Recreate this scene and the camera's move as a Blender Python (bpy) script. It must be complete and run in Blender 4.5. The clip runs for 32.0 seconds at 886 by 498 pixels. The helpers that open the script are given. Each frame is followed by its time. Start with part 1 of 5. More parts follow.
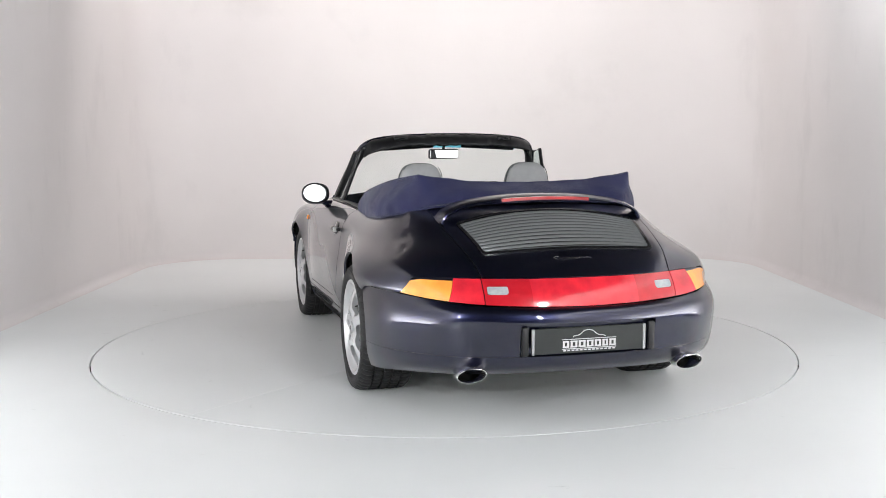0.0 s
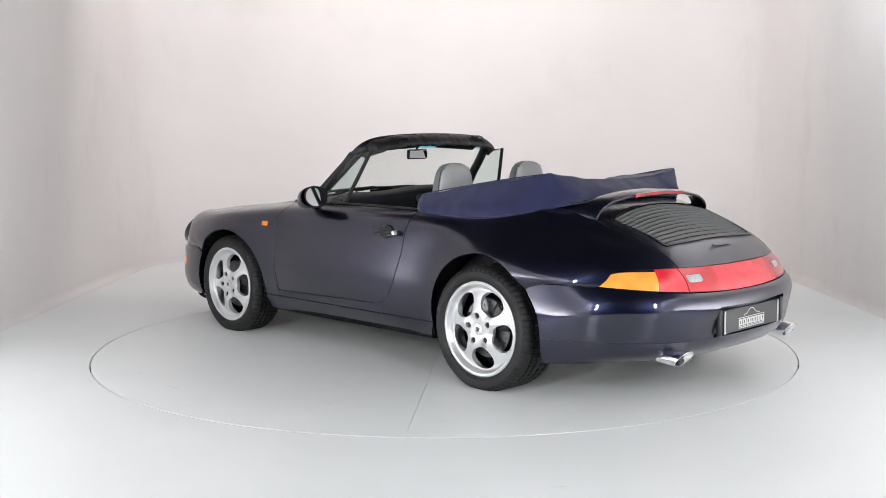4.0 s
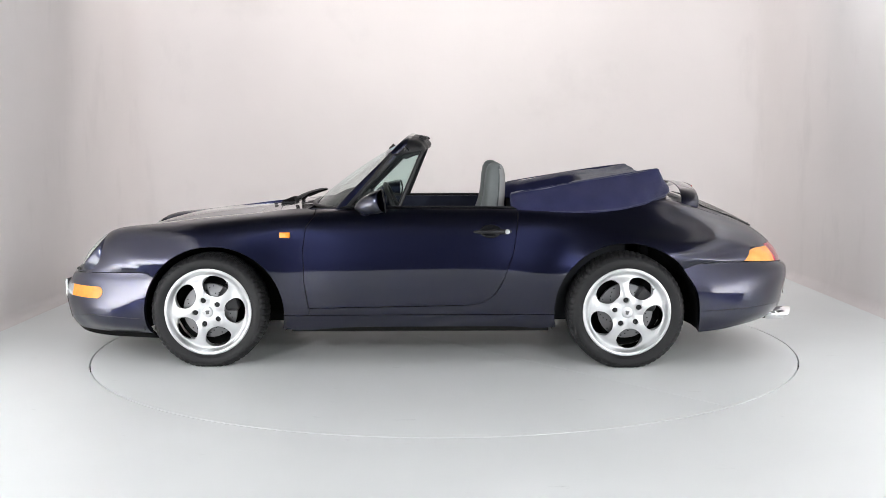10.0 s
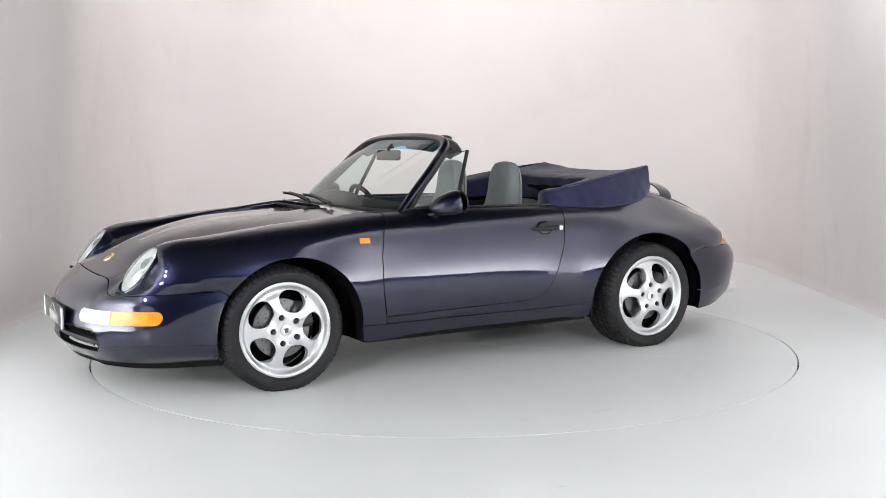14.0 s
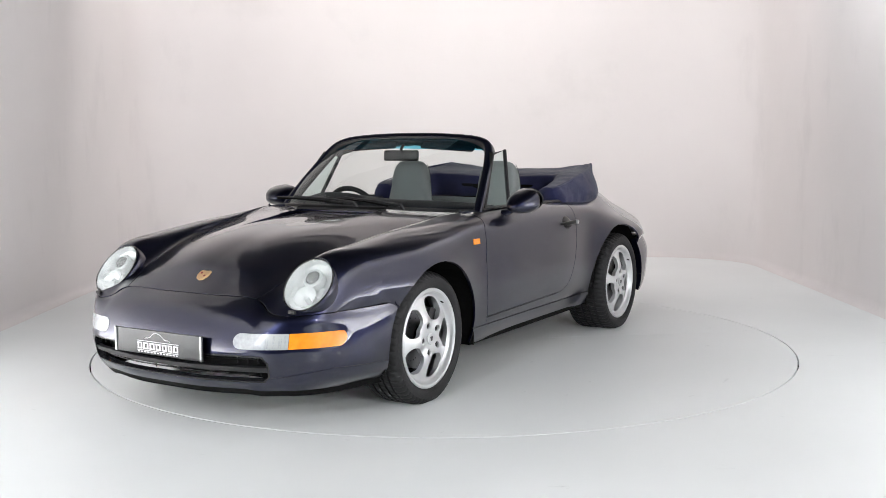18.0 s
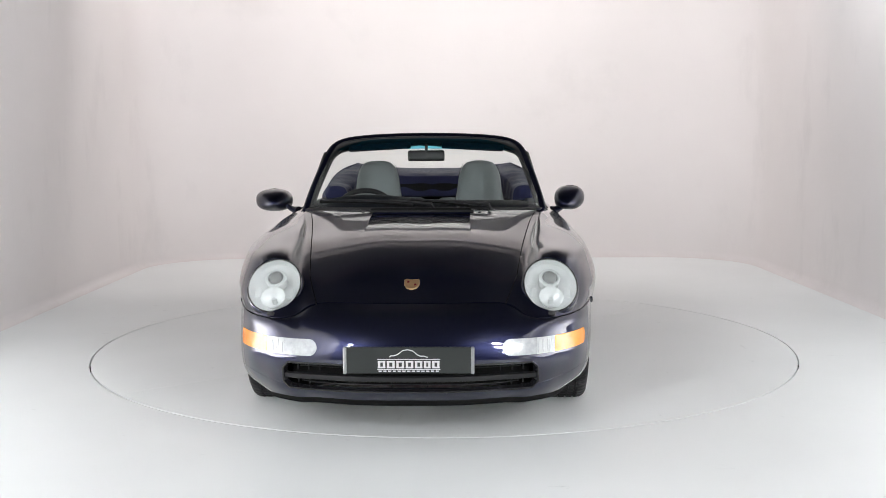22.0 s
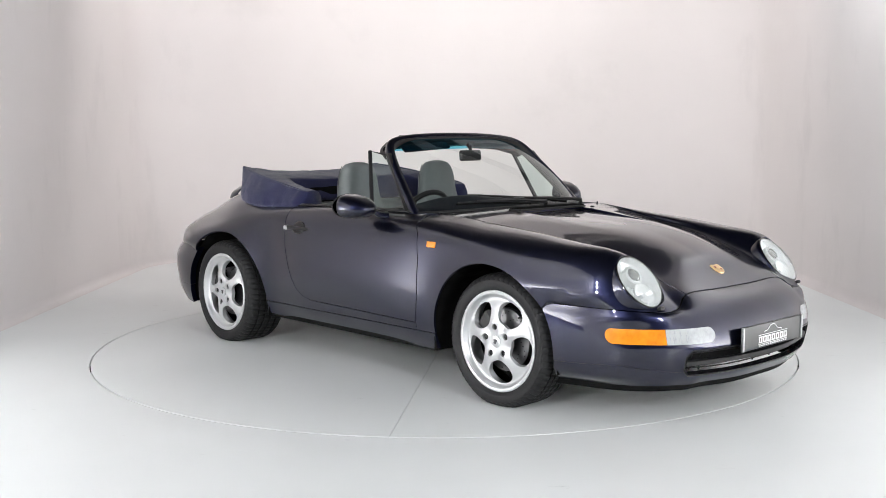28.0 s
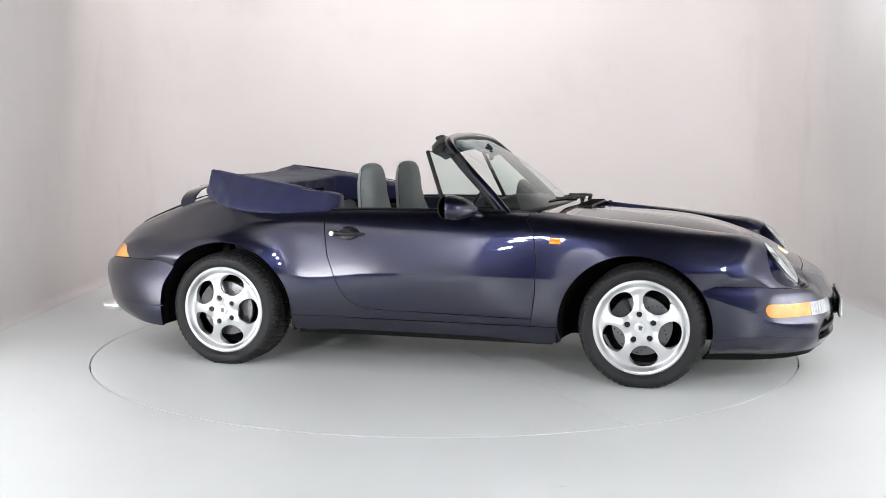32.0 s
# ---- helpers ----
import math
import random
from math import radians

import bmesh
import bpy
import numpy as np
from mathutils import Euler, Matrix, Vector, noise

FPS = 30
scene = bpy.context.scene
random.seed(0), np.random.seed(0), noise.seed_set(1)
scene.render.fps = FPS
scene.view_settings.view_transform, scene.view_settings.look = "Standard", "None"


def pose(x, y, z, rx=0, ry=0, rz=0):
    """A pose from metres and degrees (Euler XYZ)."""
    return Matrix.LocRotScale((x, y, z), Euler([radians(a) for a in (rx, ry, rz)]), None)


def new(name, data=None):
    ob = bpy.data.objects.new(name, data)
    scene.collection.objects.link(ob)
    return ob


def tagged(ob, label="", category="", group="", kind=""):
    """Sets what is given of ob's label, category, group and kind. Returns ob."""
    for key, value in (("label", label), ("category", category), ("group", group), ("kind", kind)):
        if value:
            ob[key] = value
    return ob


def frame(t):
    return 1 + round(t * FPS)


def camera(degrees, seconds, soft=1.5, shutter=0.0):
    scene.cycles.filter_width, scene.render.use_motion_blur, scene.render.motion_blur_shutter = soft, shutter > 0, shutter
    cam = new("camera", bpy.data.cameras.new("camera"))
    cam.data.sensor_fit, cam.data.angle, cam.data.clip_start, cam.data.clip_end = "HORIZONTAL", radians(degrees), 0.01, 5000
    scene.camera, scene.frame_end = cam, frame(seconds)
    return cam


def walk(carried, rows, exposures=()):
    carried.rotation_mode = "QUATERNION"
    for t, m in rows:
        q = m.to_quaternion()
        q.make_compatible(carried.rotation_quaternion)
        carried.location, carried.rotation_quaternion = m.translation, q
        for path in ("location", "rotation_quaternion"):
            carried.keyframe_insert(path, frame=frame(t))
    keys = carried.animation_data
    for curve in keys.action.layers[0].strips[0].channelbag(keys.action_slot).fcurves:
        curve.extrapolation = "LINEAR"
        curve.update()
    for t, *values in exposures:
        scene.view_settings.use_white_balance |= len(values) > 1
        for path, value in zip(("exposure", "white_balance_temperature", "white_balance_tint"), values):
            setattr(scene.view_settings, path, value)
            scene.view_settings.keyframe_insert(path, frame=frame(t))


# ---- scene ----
# Camera: it stands still on the turntable's axis line
cam = camera(46.25, 32.0, soft=0.7)
EYE = Vector((0.0, -6.316, 1.250))
PITCH, YAW, ROLL = -6.10, 0.0355, -0.257
CAM_POSE = Matrix.Translation(EYE) @ pose(0, 0, 0, 0, 0, YAW) @ pose(0, 0, 0, 90 + PITCH, 0, 0) @ pose(0, 0, 0, 0, 0, ROLL)
walk(cam, [(0.0, CAM_POSE), (32.0, CAM_POSE)])

# Light: a dark studio ceiling with bright panels over a pale curved backdrop
world = bpy.data.worlds.new("world")
scene.world = world
world.use_nodes = True
world.node_tree.nodes["Background"].inputs["Color"].default_value = (0.80, 0.82, 0.86, 1)
world.node_tree.nodes["Background"].inputs["Strength"].default_value = 0.0
scene.view_settings.exposure = 0.0


def area_lamp(name, m, sx, sy, watts, color):
    data = bpy.data.lights.new(name, "AREA")
    data.shape, data.size, data.size_y, data.energy, data.color = "RECTANGLE", sx, sy, watts, color
    ob = new(name, data)
    ob.matrix_world = m
    return ob


# ---------------------------------------------------------------- materials
def material(name, color, rough=0.5, metal=0.0, coat=0.0, spec=0.5, bump=0.0, scale=40.0, vary=0.0, vary_scale=3.0, emit=0.0, trans=0.0, ior=1.45, sheen=0.0, coat_rough=0.045):
    m = bpy.data.materials.new(name)
    m.use_nodes = True
    t = m.node_tree
    b = t.nodes["Principled BSDF"]
    b.inputs["Base Color"].default_value = (*color, 1)
    b.inputs["Roughness"].default_value = rough
    b.inputs["Metallic"].default_value = metal
    b.inputs["Coat Weight"].default_value = coat
    b.inputs["Coat Roughness"].default_value = coat_rough
    b.inputs["Specular IOR Level"].default_value = spec
    b.inputs["Transmission Weight"].default_value = trans
    b.inputs["IOR"].default_value = ior
    b.inputs["Sheen Weight"].default_value = sheen
    if emit:
        b.inputs["Emission Color"].default_value = (*color, 1)
        b.inputs["Emission Strength"].default_value = emit
    if bump or vary:
        co = t.nodes.new("ShaderNodeTexCoord")
    if bump:
        n = t.nodes.new("ShaderNodeTexNoise")
        n.inputs["Scale"].default_value = scale
        n.inputs["Detail"].default_value = 6
        t.links.new(co.outputs["Object"], n.inputs["Vector"])
        k = t.nodes.new("ShaderNodeBump")
        k.inputs["Strength"].default_value = bump
        k.inputs["Distance"].default_value = 0.004
        t.links.new(n.outputs["Fac"], k.inputs["Height"])
        t.links.new(k.outputs["Normal"], b.inputs["Normal"])
    if vary:
        n = t.nodes.new("ShaderNodeTexNoise")
        n.inputs["Scale"].default_value = vary_scale
        n.inputs["Detail"].default_value = 5
        t.links.new(co.outputs["Object"], n.inputs["Vector"])
        r = t.nodes.new("ShaderNodeMapRange")
        r.inputs["From Min"].default_value, r.inputs["From Max"].default_value = 0.3, 0.7
        r.inputs["To Min"].default_value, r.inputs["To Max"].default_value = 1 - vary, 1 + vary
        t.links.new(n.outputs["Fac"], r.inputs["Value"])
        x = t.nodes.new("ShaderNodeMix")
        x.data_type, x.blend_type = "RGBA", "MULTIPLY"
        x.inputs["Factor"].default_value = 1
        x.inputs["A"].default_value = (*color, 1)
        t.links.new(r.outputs["Result"], x.inputs["B"])
        t.links.new(x.outputs["Result"], b.inputs["Base Color"])
    return m


WALL = material("matt_wall_paint", (0.77, 0.732, 0.724), 0.85, vary=0.03, vary_scale=0.8, bump=0.05, scale=90)
FLOOR = material("painted_floor", (0.84, 0.865, 0.862), 0.42, spec=0.35, vary=0.03, vary_scale=0.7, bump=0.02, scale=25)


def scuffed(m, scale, low, high, depth):
    """Sparse darker marks over a painted surface."""
    t = m.node_tree
    b = t.nodes["Principled BSDF"]
    co = t.nodes.new("ShaderNodeTexCoord")
    mp = t.nodes.new("ShaderNodeMapping")
    mp.inputs["Scale"].default_value = (1.0, 2.6, 1.0)
    mp.inputs["Rotation"].default_value = (0.0, 0.0, 0.6)
    n = t.nodes.new("ShaderNodeTexNoise")
    n.inputs["Scale"].default_value, n.inputs["Detail"].default_value, n.inputs["Roughness"].default_value = scale, 8, 0.62
    r = t.nodes.new("ShaderNodeMapRange")
    r.inputs["From Min"].default_value, r.inputs["From Max"].default_value = low, high
    r.inputs["To Min"].default_value, r.inputs["To Max"].default_value = 1.0, 1.0 - depth
    x = t.nodes.new("ShaderNodeMix")
    x.data_type, x.blend_type = "RGBA", "MULTIPLY"
    x.inputs["Factor"].default_value = 1
    t.links.new(co.outputs["Object"], mp.inputs["Vector"])
    t.links.new(mp.outputs["Vector"], n.inputs["Vector"])
    t.links.new(n.outputs["Fac"], r.inputs["Value"])
    t.links.new(b.inputs["Base Color"].links[0].from_socket, x.inputs["A"])
    t.links.new(r.outputs["Result"], x.inputs["B"])
    t.links.new(x.outputs["Result"], b.inputs["Base Color"])


scuffed(FLOOR, 5.0, 0.66, 0.74, 0.16)
scuffed(WALL, 1.1, 0.55, 0.75, 0.07)
CEILING = material("dark_ceiling", (0.03, 0.03, 0.033), 0.8, vary=0.1)
PALE_CEILING = material("pale_ceiling_paint", (0.68, 0.65, 0.645), 0.85, vary=0.05)
DARK_FLOOR = material("charcoal_floor", (0.05, 0.05, 0.052), 0.6, vary=0.15, bump=0.1, scale=60)
DARK_WALL = material("charcoal_wall_paint", (0.06, 0.06, 0.065), 0.8, vary=0.1)
PAINT = material("dark_blue_metallic_paint", (0.0095, 0.0112, 0.033), 0.32, metal=0.92, coat=1.0, spec=0.5, coat_rough=0.02)
PAINT.node_tree.nodes["Principled BSDF"].inputs["Coat IOR"].default_value = 1.62
BLACK = material("black_trim", (0.012, 0.012, 0.013), 0.42, spec=0.4)
MATT = material("black_lining", (0.006, 0.006, 0.006), 0.9, spec=0.1)
GLOSS = material("gloss_black_trim", (0.01, 0.01, 0.012), 0.12, spec=0.5)
RUBBER = material("tyre_rubber", (0.013, 0.013, 0.014), 0.58, spec=0.35, bump=0.15, scale=300)
ALLOY = material("silver_alloy_paint", (0.62, 0.63, 0.64), 0.32, metal=0.55, coat=0.5)
CHROME = material("chrome", (0.9, 0.9, 0.9), 0.14, metal=1.0)
STEEL = material("brake_steel", (0.16, 0.16, 0.165), 0.35, metal=1.0, bump=0.05, scale=200)
CALIPER = material("black_caliper_paint", (0.02, 0.02, 0.022), 0.35)
CLOTH = material("navy_canvas", (0.018, 0.020, 0.062), 0.9, spec=0.2, bump=0.35, scale=900, vary=0.12, vary_scale=9, sheen=0.25)
LEATHER = material("grey_leather", (0.165, 0.182, 0.182), 0.5, spec=0.4, bump=0.25, scale=420, vary=0.06, vary_scale=20)
LEATHER_BACK = material("light_grey_leather", (0.36, 0.365, 0.365), 0.55, spec=0.4, bump=0.2, scale=420, vary=0.05, vary_scale=20)
DASH = material("dark_dash_vinyl", (0.008, 0.0095, 0.013), 0.55, spec=0.25, bump=0.2, scale=500)
NAVY = material("navy_trim", (0.012, 0.016, 0.035), 0.6, spec=0.3, bump=0.2, scale=500)
AMBER = material("amber_lens", (0.85, 0.27, 0.018), 0.16, coat=0.6, vary=0.15, vary_scale=30)
RED = material("red_lens", (0.66, 0.020, 0.036), 0.14, coat=1.0, vary=0.16, vary_scale=16)
DARK_RED = material("dark_red_lens", (0.36, 0.010, 0.016), 0.14, coat=1.0)
CLEAR = material("frosted_lens", (0.38, 0.40, 0.41), 0.22, coat=0.6, vary=0.12, vary_scale=60)
CLEAR_GREY = material("ribbed_grey_lens", (0.40, 0.42, 0.42), 0.2, coat=1.0)
TAIL_AMBER = material("pale_amber_lens", (0.90, 0.36, 0.06), 0.12, coat=1.0, vary=0.12, vary_scale=14)
RED_DEEP = material("deep_red_lens", (0.50, 0.012, 0.022), 0.14, coat=1.0, vary=0.08, vary_scale=20)
SLAT = material("grey_slats", (0.085, 0.092, 0.094), 0.25, spec=0.5)
CHROME_SOFT = material("brushed_metal", (0.34, 0.35, 0.35), 0.35, metal=1.0)
CHROME_DARK = material("dark_bright_metal", (0.16, 0.16, 0.17), 0.2, metal=1.0)
PROJECTOR = material("projector_glass", (0.06, 0.066, 0.066), 0.08, coat=0.5, spec=0.6)
MIRROR = material("mirror_silver", (0.68, 0.72, 0.72), 0.01, metal=1.0)
DIAL = material("dial_grey", (0.03, 0.032, 0.034), 0.35)
LEATHER_DARK = material("dark_leather_seam", (0.05, 0.056, 0.056), 0.6)
REFLECTOR = material("lamp_reflector", (0.80, 0.82, 0.82), 0.24, metal=0.45)
BADGE = material("gilt_badge", (0.72, 0.50, 0.27), 0.3, metal=0.9)
BADGE_RED = material("badge_enamel", (0.25, 0.02, 0.02), 0.3)
PLATE = material("plate_charcoal", (0.022, 0.025, 0.024), 0.3, spec=0.5)
WHITE = material("plate_print_white", (0.58, 0.58, 0.58), 0.4)


def glass_material(name, color, alpha, milk=0.0):
    m = bpy.data.materials.new(name)
    m.use_nodes = True
    t = m.node_tree
    t.nodes.remove(t.nodes["Principled BSDF"])
    a = t.nodes.new("ShaderNodeBsdfTransparent")
    a.inputs["Color"].default_value = (*color, 1)
    g = t.nodes.new("ShaderNodeBsdfGlossy")
    g.inputs["Roughness"].default_value = 0.01
    g.inputs["Color"].default_value = (0.9, 0.95, 0.95, 1)
    w = t.nodes.new("ShaderNodeLayerWeight")
    w.inputs["Blend"].default_value = 0.5
    e = t.nodes.new("ShaderNodeMath")
    e.operation = "POWER"
    e.inputs[1].default_value = 5.0
    t.links.new(w.outputs["Facing"], e.inputs[0])
    f = t.nodes.new("ShaderNodeMapRange")
    f.inputs["To Min"].default_value, f.inputs["To Max"].default_value = alpha, 0.9
    t.links.new(e.outputs["Value"], f.inputs["Value"])
    x = t.nodes.new("ShaderNodeMixShader")
    t.links.new(f.outputs["Result"], x.inputs["Fac"])
    t.links.new(a.outputs["BSDF"], x.inputs[1])
    if milk:  # fluted glass scatters a share of the light
        d, y = t.nodes.new("ShaderNodeBsdfDiffuse"), t.nodes.new("ShaderNodeMixShader")
        d.inputs["Color"].default_value = (0.86, 0.88, 0.87, 1)
        y.inputs["Fac"].default_value = milk
        t.links.new(a.outputs["BSDF"], y.inputs[1])
        t.links.new(d.outputs["BSDF"], y.inputs[2])
        t.links.new(y.outputs["Shader"], x.inputs[1])
    t.links.new(g.outputs["BSDF"], x.inputs[2])
    t.links.new(x.outputs["Shader"], t.nodes["Material Output"].inputs["Surface"])
    return m


GLASS = glass_material("tinted_glass", (0.94, 0.985, 0.97), 0.06)
TINT = glass_material("blue_shade_band", (0.16, 0.66, 0.84), 0.05)
LENS = glass_material("lamp_glass", (0.95, 0.97, 0.965), 0.06, 0.22)
SIDE_GLASS = glass_material("green_side_glass", (0.80, 0.90, 0.875), 0.07)


# ---------------------------------------------------------------- mesh helpers
def mesh_part(name, verts, faces, mat, parent=None, label="", smooth=True, normals=None, mats=None, face_mats=None):
    me = bpy.data.meshes.new(name)
    me.from_pydata([tuple(v) for v in verts], [], faces)
    for m in (mats or [mat]):
        me.materials.append(m)
    if face_mats is not None:
        me.polygons.foreach_set("material_index", face_mats)
    me.polygons.foreach_set("use_smooth", [smooth] * len(faces))
    me.update()
    if normals is not None:
        me.normals_split_custom_set_from_vertices([tuple(n) for n in normals])
    ob = new(name, me)
    if parent:
        ob.parent = parent
    if label:
        ob["label"] = label
    return ob


def part(name, bm, mat, parent=None, label="", smooth=30.0):
    me = bpy.data.meshes.new(name)
    bmesh.ops.recalc_face_normals(bm, faces=bm.faces)
    bm.to_mesh(me)
    bm.free()
    me.materials.append(mat)
    if smooth:
        me.polygons.foreach_set("use_smooth", [True] * len(me.polygons))
        me.set_sharp_from_angle(angle=radians(smooth))
    ob = new(name, me)
    if parent:
        ob.parent = parent
    if label:
        ob["label"] = label
    return ob


def lathe(profile, n=48, axis="Y", m=None, closed=False):
    """A turned form: profile of (radius, along axis)."""
    bm = bmesh.new()
    rings = []
    for k in range(n):
        a = 2 * math.pi * k / n
        ring = []
        for r, h in profile:
            if axis == "Y":
                p = Vector((r * math.cos(a), h, r * math.sin(a)))
            elif axis == "X":
                p = Vector((h, r * math.cos(a), r * math.sin(a)))
            else:
                p = Vector((r * math.cos(a), r * math.sin(a), h))
            ring.append(bm.verts.new(m @ p if m else p))
        rings.append(ring)
    c = len(profile)
    for k in range(n):
        A, B = rings[k], rings[(k + 1) % n]
        for i in range(c if closed else c - 1):
            j = (i + 1) % c
            bm.faces.new((A[i], A[j], B[j], B[i]))
    bmesh.ops.remove_doubles(bm, verts=bm.verts, dist=1e-5)
    return bm


def box(bm, sx, sy, sz, m=None, bevel=0.0, seg=2):
    r = bmesh.ops.create_cube(bm, size=1.0)
    bmesh.ops.scale(bm, vec=(sx, sy, sz), verts=r["verts"])
    if bevel:
        es = list({e for v in r["verts"] for e in v.link_edges})
        g = bmesh.ops.bevel(bm, geom=es, offset=bevel, segments=seg, profile=0.5, affect="EDGES")
        vs = list({v for f in g["faces"] for v in f.verts} | {v for v in r["verts"] if v.is_valid})
        seen, stack = set(vs), list(vs)
        while stack:
            v = stack.pop()
            for e in v.link_edges:
                o = e.other_vert(v)
                if o not in seen:
                    seen.add(o)
                    stack.append(o)
        vs = list(seen)
    else:
        vs = r["verts"]
    if m:
        bmesh.ops.transform(bm, matrix=m, verts=vs)
    return bm


def tube(points, radius, n=10, closed=False, flat=1.0):
    """A bar that follows points."""
    bm = bmesh.new()
    pts = [Vector(p) for p in points]
    rings, up = [], Vector((0.03, 0.02, 1)).normalized()
    for i, p in enumerate(pts):
        a = pts[(i - 1) % len(pts)] if closed or i else p
        b = pts[(i + 1) % len(pts)] if closed or i < len(pts) - 1 else p
        d = (b - a).normalized()
        s = d.cross(up)
        s = s.normalized() if s.length > 1e-4 else Vector((1, 0, 0))
        w = s.cross(d).normalized()
        r = radius[i] if isinstance(radius, (list, tuple)) else radius
        rings.append([bm.verts.new(p + r * (math.cos(2 * math.pi * k / n) * s + flat * math.sin(2 * math.pi * k / n) * w)) for k in range(n)])
    for i in range(len(rings) if closed else len(rings) - 1):
        A, B = rings[i], rings[(i + 1) % len(rings)]
        for k in range(n):
            bm.faces.new((A[k], A[(k + 1) % n], B[(k + 1) % n], B[k]))
    if not closed:
        bm.faces.new(list(reversed(rings[0])))
        bm.faces.new(rings[-1])
    return bm


def cubic(ys, n):
    """A smooth curve through evenly keyed rows: a natural cubic spline, sampled at n places a span."""
    ys = np.asarray(ys, float)
    k = len(ys)
    A = np.diag([4.0] * k) + np.diag([1.0] * (k - 1), 1) + np.diag([1.0] * (k - 1), -1)
    A[0, :2], A[-1, -2:] = (2, 1), (1, 2)
    b = np.empty_like(ys)
    b[1:-1] = 3 * (ys[2:] - ys[:-2])
    b[0], b[-1] = 3 * (ys[1] - ys[0]), 3 * (ys[-1] - ys[-2])
    d = np.linalg.solve(A, b.reshape(k, -1)).reshape(ys.shape)
    out = []
    for i in range(k - 1):
        for s in range(n if i < k - 2 else n + 1):
            t = s / n
            out.append((2 * t**3 - 3 * t * t + 1) * ys[i] + (t**3 - 2 * t * t + t) * d[i] + (3 * t * t - 2 * t**3) * ys[i + 1] + (t**3 - t * t) * d[i + 1])
    return np.array(out)


ROUND = 0.0009  # radius of a panel's edge


